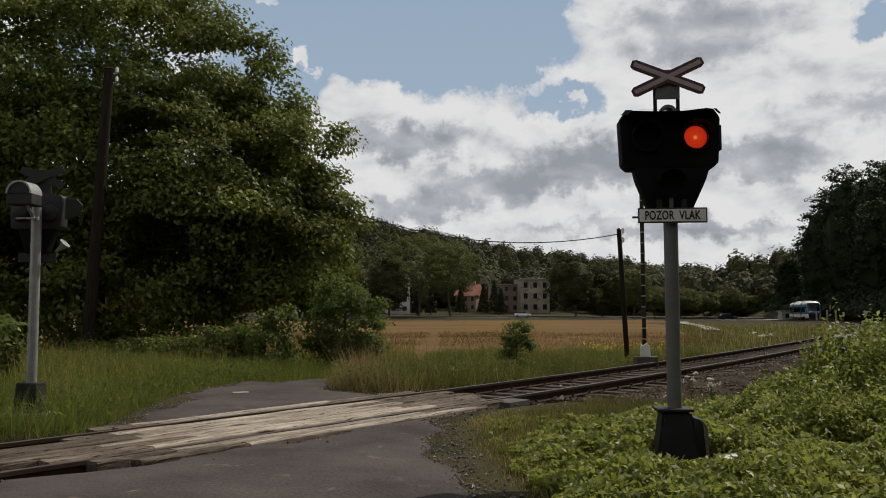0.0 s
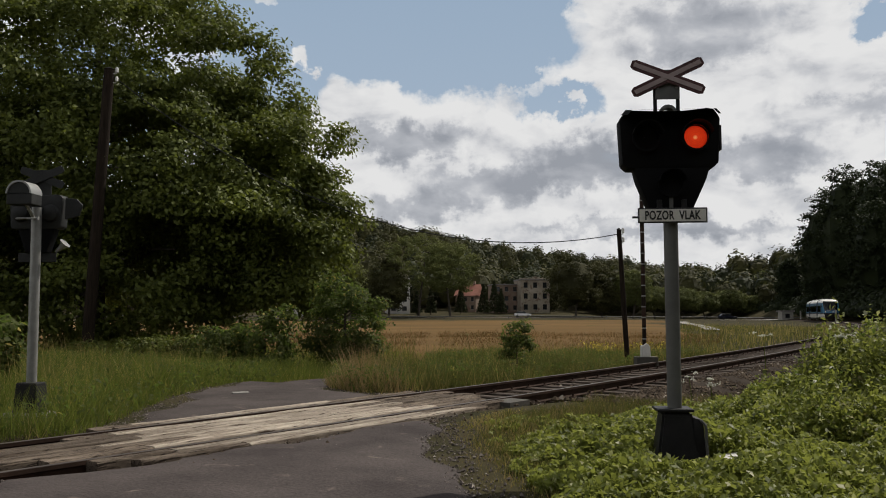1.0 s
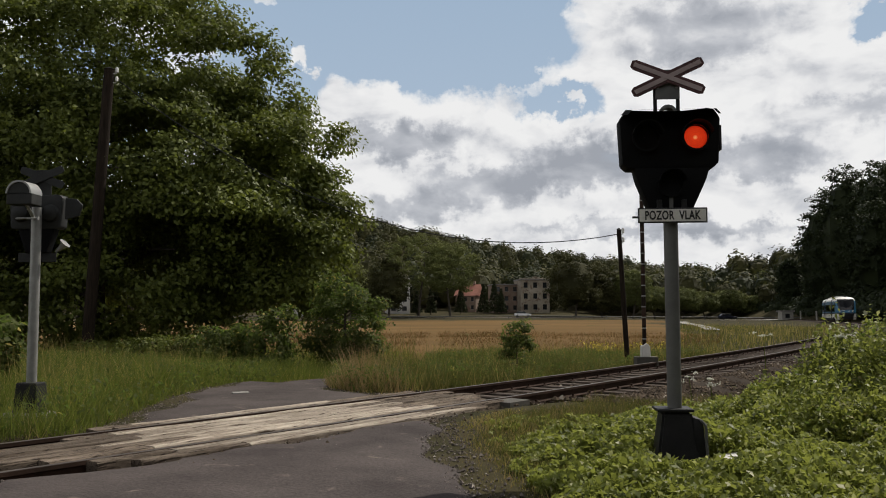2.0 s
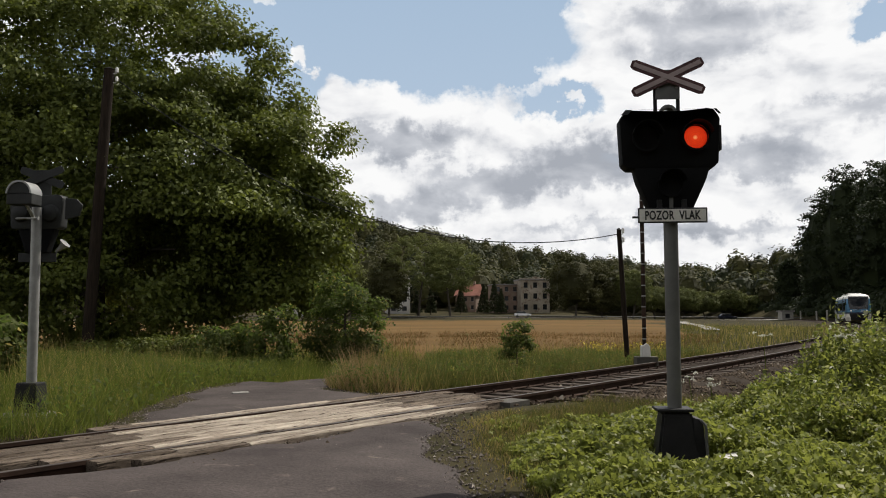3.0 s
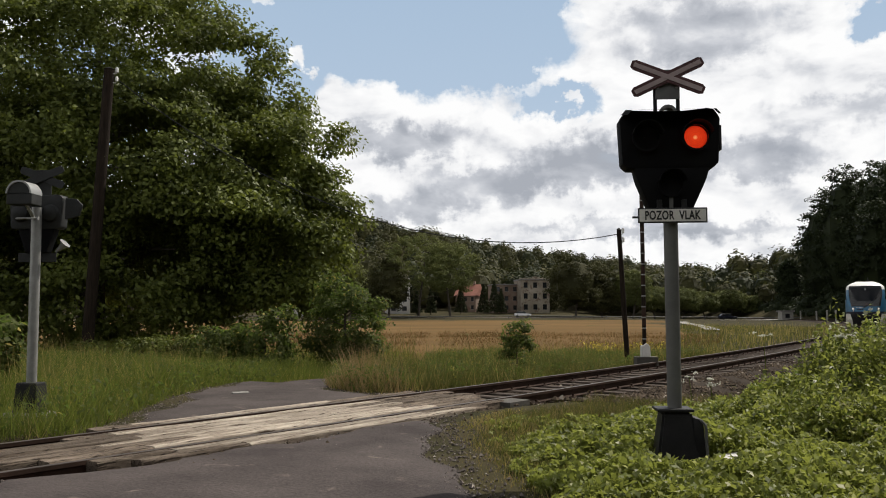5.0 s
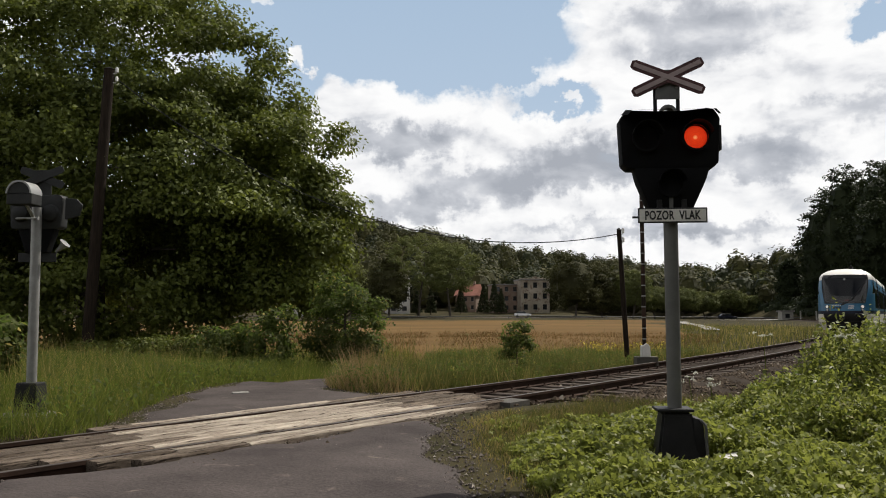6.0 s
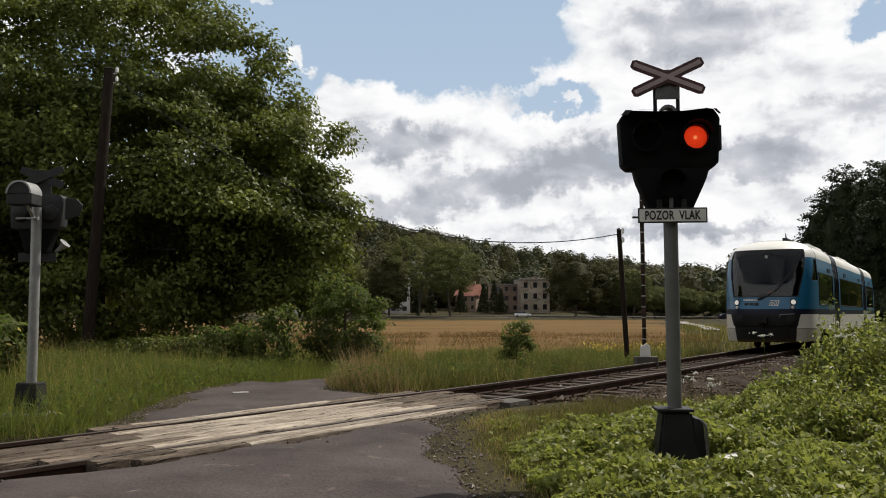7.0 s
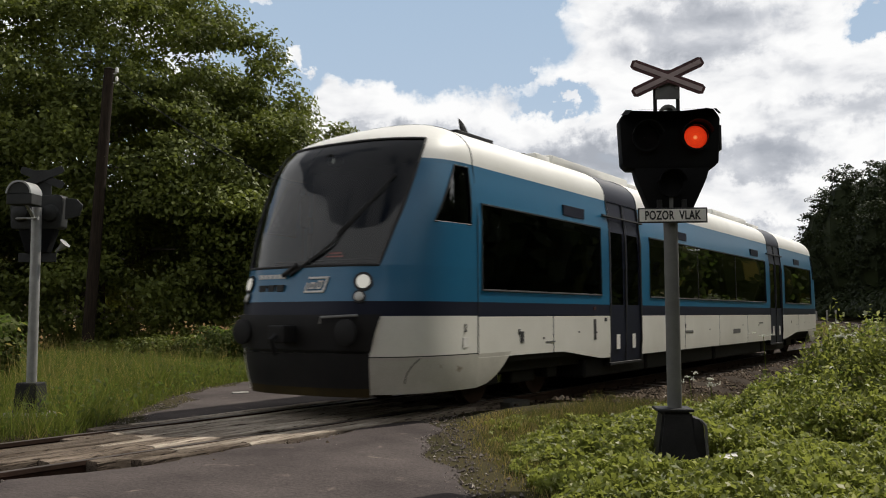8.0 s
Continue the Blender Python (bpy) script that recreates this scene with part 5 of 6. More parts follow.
def crown(rng, rx, ry_, rz, cz, clumps, per, leaf, spread_, low=-0.75, droop=0.2, cx=0.0, cy=0.0, shell=0.5):
    """Leaves in clumps inside a lumpy envelope."""
    d = unit(rng.normal(size=(clumps, 3)))
    d = d[d[:, 2] > low]
    r = rng.uniform(0, 1, len(d)) ** (1 / 3.0)
    r = shell + (1 - shell) * r
    ang = np.arctan2(d[:, 1], d[:, 0])
    lump = 1 + 0.09 * np.sin(3 * ang + 5 * d[:, 2]) + 0.07 * np.sin(7 * ang + 1.7) * (1 - d[:, 2] ** 2)
    c = d * (r * lump)[:, None] * np.array([rx, ry_, rz]) + np.array([cx, cy, cz])
    n = len(c)
    size = spread_ * rng.uniform(0.6, 1.35, n)
    off = unit(rng.normal(size=(n * per, 3))) * (1.9 * rng.uniform(0, 1, (n * per, 1)) ** 0.5)
    pts = np.repeat(c, per, 0) + off * np.repeat(size, per)[:, None] * np.array([1.15, 1.15, 0.62])
    out_way = unit(unit(off) + 0.8 * np.repeat(d, per, 0) + np.array([0, 0, 0.35]))
    return leaves(rng, pts, leaf, leaf * 0.62, 0.3, droop, out_way, 1.1)


def core_quads(na=9, ne=5):
    def at_(i, j):
        a, e = 2 * math.pi * i / na, math.pi * (j / ne - 0.5)
        return (math.cos(a) * math.cos(e), math.sin(a) * math.cos(e), math.sin(e))
    return np.array([[at_(i, j), at_(i + 1, j), at_(i + 1, j + 1), at_(i, j + 1)] for i in range(na) for j in range(ne)])


CORE = core_quads()


def tree(name, x, y, height, trunk_r, crowns, mat, label, limbs=9, seed=1, lean=(0, 0), group="", bark="bark", trunk_top=1.0, heart=0.0):
    rng = np.random.default_rng(seed)
    g = float(ground_z(x, y))
    t = thing(name, pose(x, y, g), label, "bush" if "bush" in name else "tree", group)
    bm, ends = limb_tree(rng, height * trunk_top, trunk_r, max(c[0] for c in crowns) if crowns else height * 0.3, limbs, lean)
    part("trunk", bm, M[bark], t, "dark trunk and limbs", True)
    q = np.concatenate([crown(rng, *c) for c in crowns] + [CORE * heart * np.array(c[:3]) + np.array([0, 0, c[3]]) for c in crowns if heart])
    put("crown", quick("crown", q, 4, M[mat]), t, "leafy crown")
    return t


# ---- the trees near the lane ----
def thin(q, share):
    """Lets gaps into a crown: drops leaves where a slow wave runs low."""
    c = q.mean(axis=1)
    w = np.sin(c[:, 0] * 1.7 + 0.6 * np.sin(c[:, 2] * 1.3)) + np.sin(c[:, 2] * 2.1 + c[:, 1] * 0.7) + np.sin(c[:, 1] * 1.1 + 2.0)
    return q[w > share]


def oak():
    rng = np.random.default_rng(11)
    x, y = -11.4, 28.6
    g = float(ground_z(x, y))
    t = thing("oak_tree", pose(x, y, g), "broad dark oak tree beside the lane", "tree")
    bm, ends = limb_tree(rng, 13.0, 0.42, 6.0, 16)
    part("trunk", bm, M["bark"], t, "dark trunk and limbs", True)
    q = np.concatenate([crown(rng, 6.2, 4.4, 6.3, 6.7, 1230, 120, 0.17, 0.34, -0.85, 0.25, 0.0, 0.0, 0.62),
                        crown(rng, 6.3, 3.9, 3.2, 5.7, 600, 120, 0.17, 0.34, -0.8, 0.25, 1.95, -0.6, 0.6),
                        crown(rng, 3.0, 2.4, 2.9, 3.9, 250, 120, 0.17, 0.32, -0.9, 0.25, 5.6, -0.4, 0.5),
                        crown(rng, 6.6, 3.4, 2.5, 2.5, 430, 120, 0.17, 0.36, -0.95, 0.25, -0.4, -0.8, 0.5)])
    q = thin(q, -1.75)
    put("crown", quick("crown", q, 4, M["oak"]), t, "dense dark green leaves")


oak()
tree("oak_tree", -22.5, 31.0, 12.0, 0.38, [(6.0, 5.0, 5.5, 5.8, 380, 110, 0.2, 0.45, -0.85, 0.2, 0, 0, 0.4)], "oak", "dark oak tree behind the first one", 10, 12)
tree("young_tree", -2.55, 22.9, 2.7, 0.05, [(0.95, 0.9, 1.15, 1.35, 80, 110, 0.1, 0.17, -0.95, 0.2, 0, 0, 0.3), (0.7, 0.6, 0.5, 0.6, 34, 90, 0.1, 0.16, -0.9, 0.2, 0.3, 0, 0.3)],
     "bush", "bushy young tree at the meadow's edge", 9, 13)
tree("sapling_bush", 1.68, 20.2, 1.55, 0.02, [(0.36, 0.32, 0.62, 0.95, 34, 55, 0.075, 0.085, -0.95, -0.4, 0, 0, 0.2)], "bush", "small upright green bush in tall grass", 7, 14)
# three bushes take oak leaf colour, standing in for the oak's shade on them
for i, (x, y, h, r, mat) in enumerate(((-4.35, 21.6, 1.5, 0.8, "bush"), (-5.6, 22.0, 1.1, 0.8, "bush"), (-6.6, 22.3, 0.75, 0.5, "oak"), (-7.6, 22.4, 0.75, 0.7, "oak"), (-11.2, 20.5, 1.5, 0.8, "bush"),
                                       (-9.0, 22.6, 0.6, 0.6, "oak"), (-7.0, 13.4, 1.1, 0.5, "bush"), (-12.8, 22.0, 1.8, 1.1, "bush"))):
    tree("hedge_bush", x, y, h, 0.03, [(r, r * 0.8, h * 0.55, h * 0.5, 42, 70, 0.11, 0.15, -0.95, 0.1, 0, 0, 0.2), (r * 0.5, r * 0.5, h * 0.4, h * 0.8, 12, 60, 0.11, 0.12, -0.9, 0.0, r * 0.5, 0, 0.1)], mat,
         "shaggy roadside bush under the oak" if i else "leafy bush with drying leaves", 8, 20 + i, group="roadside bushes")


# ---- grass and weeds ----
def scatter(rng, n, x0, x1, y0, y1, keep):
    p = np.stack([rng.uniform(x0, x1, n), rng.uniform(y0, y1, n)], 1)
    lat, s_ = lateral_of(p[:, 0], p[:, 1])
    onroad = np.abs(p[:, 0] - road_mid(p[:, 1])) / road_half(p[:, 1])
    k = keep(p[:, 0], p[:, 1], lat, s_, onroad)
    p = p[k]
    return np.concatenate([p, ground_z(p[:, 0], p[:, 1])[:, None] - 0.02], 1)


def clumpy(x, y, f=1.0):
    return 0.5 + 0.5 * np.sin(x * 2.3 * f + 1.7 * np.sin(y * 1.9 * f)) * np.sin(y * 2.9 * f + 1.3 * np.sin(x * 1.1 * f))


def grass(name, n, area, keep, h0, h1, width, mat, lean, label, seed):
    rng = np.random.default_rng(seed)
    p = scatter(rng, n, *area, keep)
    h = rng.uniform(h0, h1, len(p)) * (0.25 + 0.65 * clumpy(p[:, 0], p[:, 1], 0.7) + 0.5 * clumpy(p[:, 1] + 2.0, p[:, 0], 2.3))
    h *= 0.35 + 0.65 * smooth01((np.abs(p[:, 0] - road_mid(p[:, 1])) - road_half(p[:, 1])) / 0.6)
    q = blades(rng, p, h, (width * rng.uniform(0.6, 1.4, len(p)))[:, None], lean)
    return tagged(put(name, quick(name, q, 3, M[mat])), label, "grass", kind="stuff")


def beyond(x, y, lat, s_, onroad):
    return (lat < -1.3) & (onroad > 1.02) & (y < 26) & (np.hypot(x + 5.1, y - 10.7) > 0.65)


grass("verge_grass", 150000, (-14, -1.6, 8.5, 23.5), lambda x, y, l, s_, r: beyond(x, y, l, s_, r) & (x < road_mid(y)), 0.22, 0.62, 0.010, "lushgrass", 0.6,
      "lush green verge grass beside the lane", 31)
grass("verge_seed_grass", 9000, (-14, -4.6, 10.5, 23.5), lambda x, y, l, s_, r: beyond(x, y, l, s_, r) & (r > 1.35) & (x < road_mid(y)) & (clumpy(x, y, 0.6) > 0.4), 0.5, 0.95, 0.008, "drygrass", 0.4,
      "tall seeding grass stalks on the verge", 43)
grass("tall_grass", 150000, (-2.6, 14, 13.8, 30), lambda x, y, l, s_, r: (l < -1.7) & (r > 1.05) & (x > road_mid(y)), 0.2, 0.62, 0.013, "rankgrass", 0.55,
      "tall rank grass beyond the rails", 32)
grass("dry_grass", 26000, (-2.6, 16, 13.6, 34), lambda x, y, l, s_, r: (l < -1.5) & (r > 1.0) & (x > road_mid(y)) & (clumpy(x, y, 0.5) > 0.45), 0.3, 0.85, 0.008, "drygrass", 0.5,
      "dry straw-coloured grass stalks", 33)
grass("meadow_edge_grass", 60000, (-30, 60, 28, 100), lambda x, y, l, s_, r: (l < -2.2) & (x > np.interp(y, [28, 36, 45, 60, 250], [2.5, 7.0, 13.0, 18.0, 60.0]) - 1.5), 0.2, 0.6, 0.035, "rankgrass", 0.4,
      "green grass strip along the railway", 34)
grass("meadow_edge_dry_grass", 16000, (-30, 60, 28, 100), lambda x, y, l, s_, r: (l < -2.2) & (x > np.interp(y, [28, 36, 45, 60, 250], [2.5, 7.0, 13.0, 18.0, 60.0])), 0.3, 0.8, 0.04, "drygrass", 0.3,
      "yellowing grass along the railway", 35)
grass("field_front_grass", 28000, (-14, 8, 24, 33), lambda x, y, l, s_, r: (l < -4) & (r > 1.02), 0.25, 0.6, 0.012, "grass", 0.5, "green grass in front of the meadow", 37)
grass("straw_tuft", 9000, (-2.3, 0.4, 14.2, 20.5), lambda x, y, l, s_, r: (l < -1.35) & (x > np.interp(y, ROAD_Y, ROAD_R) + 0.02) & (x < np.interp(y, ROAD_Y, ROAD_R) + 0.9) & (clumpy(x, y, 0.9) > 0.15), 0.35, 0.95, 0.011, "strawgrass", 0.5,
      "straw-coloured grass at the bend of the lane", 42)
grass("meadow_stalks", 60000, (-22, 24, 29, 62), lambda x, y, l, s_, r: (l < -4) & (x < np.interp(y, [30, 36, 45, 60, 250], [4.5, 8.5, 14.0, 19.0, 62.0])) & (clumpy(x, y, 0.25) > 0.2), 0.12, 0.42, 0.022, "straw", 0.6,
      "ripe brown hay stalks of the meadow", 46)
grass("tall_reed_grass", 2600, (-1.8, 4.5, 15.5, 21), lambda x, y, l, s_, r: (l < -2.6) & (clumpy(x, y, 0.8) > 0.6), 0.7, 1.25, 0.02, "rankgrass", 0.35,
      "tall broad grass blades before the meadow", 44)
grass("lane_edge_grass", 9000, (-0.1, 2.0, 5, 12), lambda x, y, l, s_, r: (l > 1.6) & (r > 0.97) & (r < 1.45), 0.04, 0.14, 0.012, "drygrass", 0.5, "short dry grass at the lane's edge", 38)
grass("bank_dry_grass", 30000, (0.2, 9, 5.5, 16), lambda x, y, l, s_, r: (l > 1.9 + 0.2 * np.clip(s_, 0, 5)) & (l < 4.6) & (r > 1.0) & (clumpy(x + 1.0, y, 0.9) > 0.3), 0.04, 0.16, 0.007, "strawgrass", 0.7,
      "short dry grass between the rails and the weeds", 45)
grass("bank_grass", 95000, (0.2, 8, 3.5, 15), lambda x, y, l, s_, r: (l > 1.9 + 0.25 * np.clip(s_, 0, 5)) & (r > 1.1) & (clumpy(x, y, 0.8) > 0.25), 0.06, 0.2, 0.008, "rankgrass", 0.7, "short green grass on the near bank", 39)
grass("track_side_grass", 40000, (8, 70, 14, 140), lambda x, y, l, s_, r: (l > 2.9) & (l < 12), 0.25, 0.7, 0.04, "grass", 0.35, "green grass on the railway's near side", 40)


def canopy(x, y):
    """Height of the weeds on the near bank."""
    b = np.zeros_like(x)
    for cx, cy, r, h in ((5.0, 9.4, 1.8, 0.85), (6.8, 11.2, 2.3, 1.08), (5.4, 7.4, 1.4, 0.42), (9.6, 15.0, 2.6, 0.95), (3.75, 8.3, 0.9, 0.3), (11.5, 20.0, 3.0, 0.9), (7.6, 9.5, 2.6, 1.0)):
        b = np.maximum(b, h * smooth01(1.25 - np.hypot(x - cx, y - cy) / r))
    tuft = 0.3 + 0.5 * clumpy(x, y, 1.6) + 0.5 * clumpy(x + 3.1, y * 1.1, 4.1)
    edge = smooth01((np.abs(x - road_mid(y)) - road_half(y) * 1.1) / 0.9)
    lat = x * 0.825 - (y - 12.88) * 0.565
    return (0.24 + b) * tuft * (0.25 + 0.75 * edge) * (0.3 + 0.7 * smooth01((lat - 2.7) / 1.6)) + 0.03


def weeds(name, n, area, keep, leaf, mat, label, seed, top=0.5):
    rng = np.random.default_rng(seed)
    p = scatter(rng, n, *area, keep)
    c = canopy(p[:, 0], p[:, 1])
    p[:, 2] += c * (1 - rng.uniform(0, 1, len(p)) ** 2 * (1 - top * 0.2)) * rng.uniform(0.75, 1.12, len(p))
    q = leaves(rng, p, leaf, leaf * 0.55, 1.1, 0.35)
    return tagged(put(name, quick(name, q, 4, M[mat])), label, "weeds", kind="stuff")


def near_bank(x, y, l, s_, r):
    return (l > 1.7 + 0.3 * np.clip(s_, 0, 5) + 0.35 * clumpy(x, y, 1.1)) & (r > 1.12 + 0.14 * clumpy(x, y, 1.7)) & (np.hypot(x - 1.9, y - 6.95) > 0.42) & (np.hypot(x - 2.34, y - 6.95) > 0.22) & (clumpy(x * 1.1, y, 3.1) > 0.1 + 0.55 * (1 - smooth01((l - 2.6) / 1.8)))


weeds("nettle_leaves", 150000, (0.4, 5.2, 4.2, 10.5), near_bank, 0.064, "nettle", "bright green nettles and weeds covering the bank", 51)
weeds("weed_leaves", 70000, (2.6, 14.5, 6.0, 22), lambda x, y, l, s_, r: near_bank(x, y, l, s_, r) & (canopy(x, y) > 0.3), 0.075, "weed", "tall leafy weeds beside the rails", 52)
weeds("bramble_leaves", 75000, (2.6, 14.5, 6.0, 22), lambda x, y, l, s_, r: near_bank(x, y, l, s_, r) & (canopy(x, y) > 0.3), 0.065, "bush", "dull green brambles among the weeds", 53)


def verge_herbs():
    rng = np.random.default_rng(58)
    p = np.concatenate([scatter(rng, 30000, -14, -3.2, 8.5, 23, lambda x, y, l, s_, r: beyond(x, y, l, s_, r) & (x < road_mid(y)) & (clumpy(x, y, 1.2) > 0.4)),
                        scatter(rng, 150000, -2.4, 13, 13.8, 30, lambda x, y, l, s_, r: (l < -1.8) & (r > 1.1) & (x > road_mid(y)) & (clumpy(x, y, 1.0) > 0.4))])
    p[:, 2] += rng.uniform(0.05, 0.55, len(p)) * (0.4 + 0.6 * clumpy(p[:, 0], p[:, 1], 0.7))
    q = leaves(rng, p, 0.08, 0.034, 0.6, 0.0)
    tagged(put("verge_herbs", quick("verge_herbs", q, 4, M["bush"])), "small leafy herbs among the grass", "weeds", kind="stuff")


verge_herbs()


def flower_head(rng, p, r, n):
    c = p + np.concatenate([rng.normal(size=(n, 2)) * r * 0.5, rng.normal(size=(n, 1)) * 0.008], 1)
    return leaves(rng, c, 0.026, 0.024, 2.5, 0.0)


def stalks(name, pts, hs, mat, head, n, label, seed):
    """Flowering stalks: each a thin stem with an umbel."""
    rng = np.random.default_rng(seed)
    for (x, y), h in zip(pts, hs):
        g = float(ground_z(x, y))
        t = thing(name, pose(x, y, g), label, "wildflower", "white umbel flowers")
        lean = Vector((rng.uniform(-0.1, 0.1), rng.uniform(-0.1, 0.1), h))
        part("stem", tube([(0, 0, 0), lean * 0.5, lean], [0.007, 0.006, 0.004], 5), M["grass"], t)
        for k in range(4):
            c = np.array(lean) + rng.normal(size=3) * np.array([0.07, 0.07, 0.03]) * (k > 0)
            put("umbel", quick("umbel", flower_head(rng, c, head, n), 4, M[mat]), t, "flat white flower head")["kind"] = "stuff"


rf = random.Random(9)
near_pts = [(3.42, 12.2), (3.8, 12.4), (3.62, 12.0), (5.0, 11.2), (5.7, 10.9), (6.1, 11.6), (6.6, 11.2), (5.35, 10.4), (4.75, 10.2), (6.9, 12.2), (7.3, 12.9), (4.3, 9.4), (6.35, 10.2), (5.9, 12.4), (7.8, 13.4), (4.35, 11.9)]
stalks("umbel_flower", near_pts, [0.42, 0.36, 0.4] + [rf.uniform(0.85, 1.12) for _ in range(13)], "flower", 0.04, 16, "white umbel flower on a thin green stalk", 61)


# ---- ballast stones ----
def stones(name, n, keep, area, size, label, seed, lift, mat="stone"):
    rng = np.random.default_rng(seed)
    p = scatter(rng, n, *area, keep)
    lat, s_ = lateral_of(p[:, 0], p[:, 1])
    bed = np.interp(np.abs(lat), [0.9, 1.5, 2.3], [-0.185, -0.2, -0.42])
    p[:, 2] = np.maximum(np.where(s_ > 1.2, bed, -1), p[:, 2] + 0.02) + lift
    sz = size * rng.uniform(0.5, 1.5, len(p)) ** 1.3
    o = np.array([[1, 0, 0], [0, 1, 0], [-1, 0, 0], [0, -1, 0], [0, 0, 0.75], [0, 0, -0.75]], float)
    v = o[None] * rng.uniform(0.55, 1.25, (len(p), 6, 3))
    v += rng.normal(size=v.shape) * 0.12
    a = rng.uniform(0, 6.28, len(p))
    ca, sa = np.cos(a)[:, None], np.sin(a)[:, None]
    v = np.stack([v[..., 0] * ca - v[..., 1] * sa, v[..., 0] * sa + v[..., 1] * ca, v[..., 2]], -1)
    v = v * sz[:, None, None] + p[:, None, :]
    idx = np.array([[0, 1, 4], [1, 2, 4], [2, 3, 4], [3, 0, 4], [1, 0, 5], [2, 1, 5], [3, 2, 5], [0, 3, 5]])
    return tagged(put(name, quick(name, v[:, idx].reshape(-1, 3), 3, M[mat])), label, "gravel", kind="stuff")


stones("ballast_stones", 46000, lambda x, y, l, s_, r: (np.abs(l) < 2.6) & (np.abs(l) > 0.62 + 0.3 * clumpy(x, y, 3.0)) & ((l < 0) | (l > 1.24) | (clumpy(x, y, 5.0) > 0.75)) & (s_ > 0.9) & (s_ < 40), (-3, 24, 11, 50), 0.038, "grey-brown broken ballast stones", 71, 0.012)
stones("near_ballast_stones", 26000, lambda x, y, l, s_, r: (l > 1.26) & (l < 2.9) & (s_ > 0.8) & (s_ < 16), (-0.5, 14, 11, 27), 0.042, "broken ballast stones beside the near rail", 75, 0.014)
stones("loose_stones", 5200, lambda x, y, l, s_, r: (l > 1.15) & (r > 0.82) & (r < 1.14), (-5, 1.2, 5, 12.6), 0.014, "loose pale grit at the lane's edge", 72, 0.012, "grit")
stones("lane_grit", 30000, lambda x, y, l, s_, r: ((l > 1.2) | (l < -1.3)) & (r < 1.04), (-5, 1.2, 4.5, 20.5), 0.0105, "fine grit on the asphalt", 73, 0.008, "grit")
stones("deck_edge_stones", 3200, lambda x, y, l, s_, r: (l > 1.13) & (l < 1.6) & (s_ > -12) & (s_ < 1.2), (-9, 1.5, 2, 14), 0.02, "broken stones along the deck", 74, 0.012)


# ---- trees of the valley, each by its line of sight and distance ----
def at(px, y):
    """The x of a place at depth y that lies along a bearing given as a slope."""
    return px * y


VALLEY = (  # bearing slope, depth, height, crown half width, kind
    (-0.028, 232, 22, 9.5, "willow"), (0.008, 236, 20, 7.0, "willow"), (-0.062, 228, 15, 5.0, "woods"), (-0.115, 196, 14, 4.5, "willow"), (-0.14, 205, 15, 5.0, "woods"),
    (-0.17, 200, 16, 6.0, "woods"), (0.150, 236, 17.5, 7.5, "woods"), (0.18, 240, 14, 5.0, "woods"), (0.215, 238, 13, 5.0, "willow"), (0.24, 250, 9, 5.0, "willow"),
    (0.272, 262, 9, 5.0, "willow"), (0.297, 268, 8, 4.5, "willow"), (0.325, 270, 9, 4.5, "willow"), (0.352, 272, 7, 4.0, "willow"), (0.385, 275, 8, 4.5, "woods"), (0.118, 262, 7, 3.0, "woods"),
    (-0.095, 240, 12, 4.5, "woods"), (0.262, 290, 10, 5.5, "willow"), (0.37, 300, 10, 6.0, "willow"))
for i, (b, y, h, r, kind) in enumerate(VALLEY):
    tree("valley_tree", at(b, y), y, h, 0.16 + h * 0.007, [(r, r * 0.9, h * (0.36 if kind == "willow" else 0.46), h * (0.63 if kind == "willow" else 0.53), 230, 48, 0.52, 0.62, -0.85, 0.25, 0, 0, 0.66)], kind,
         "round-crowned green tree across the meadow" if kind == "woods" else "pale green willow across the meadow", 8, 200 + i, group="trees across the meadow", lean=((-2.0, 0) if i % 2 else (2.0, 0)), heart=0.0 if kind == "willow" else 0.72)


def conifer(x, y, h, seed):
    rng = np.random.default_rng(seed)
    g = float(ground_z(x, y))
    t = thing("conifer", pose(x, y, g), "dark narrow conifer beside the ruined house", "tree", "dark conifers")
    part("trunk", tube([(0, 0, -0.1), (0, 0, h)], [0.16, 0.03], 7), M["bark"], t)
    n = 900
    z = h * (0.08 + 0.92 * rng.uniform(0, 1, n) ** 1.3)
    r = (h - z) / h * h * 0.24 * rng.uniform(0.5, 1.1, n) + 0.1
    a = rng.uniform(0, 6.283, n)
    put("crown", quick("crown", leaves(rng, np.stack([r * np.cos(a), r * np.sin(a), z], 1), 0.8, 0.35, 0.3, 0.5), 4, M["conifer"]), t, "dark needles")


for i, (b, y, h) in enumerate(((0.046, 252, 8.5), (0.058, 256, 9.5), (-0.014, 250, 7.5), (0.02, 254, 8.0), (-0.03, 252, 6.5), (0.066, 252, 7.0))):
    conifer(at(b, y), y, h, 300 + i)

# dark trees on the bank right of the curve
for i, (s_, l_, h, r) in enumerate(((262, 12, 13, 3.2), (236, 15, 24, 7.5), (222, 16.5, 27.5, 7.5), (208, 20, 24, 7.5), (196, 16, 18, 6.0), (186, 22, 22, 7.0), (230, 30, 23, 8.0),
                                    (214, 34, 24, 8.0), (172, 20, 17, 6.0), (160, 17, 13, 5.0), (250, 26, 22, 6.0), (150, 24, 18, 6.5), (128, 17, 9, 4.0))):
    p = on_track(s_, l_)
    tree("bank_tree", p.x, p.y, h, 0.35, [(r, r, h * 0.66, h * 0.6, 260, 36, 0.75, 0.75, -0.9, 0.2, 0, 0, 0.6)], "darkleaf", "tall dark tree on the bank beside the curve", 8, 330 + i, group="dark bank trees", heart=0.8)


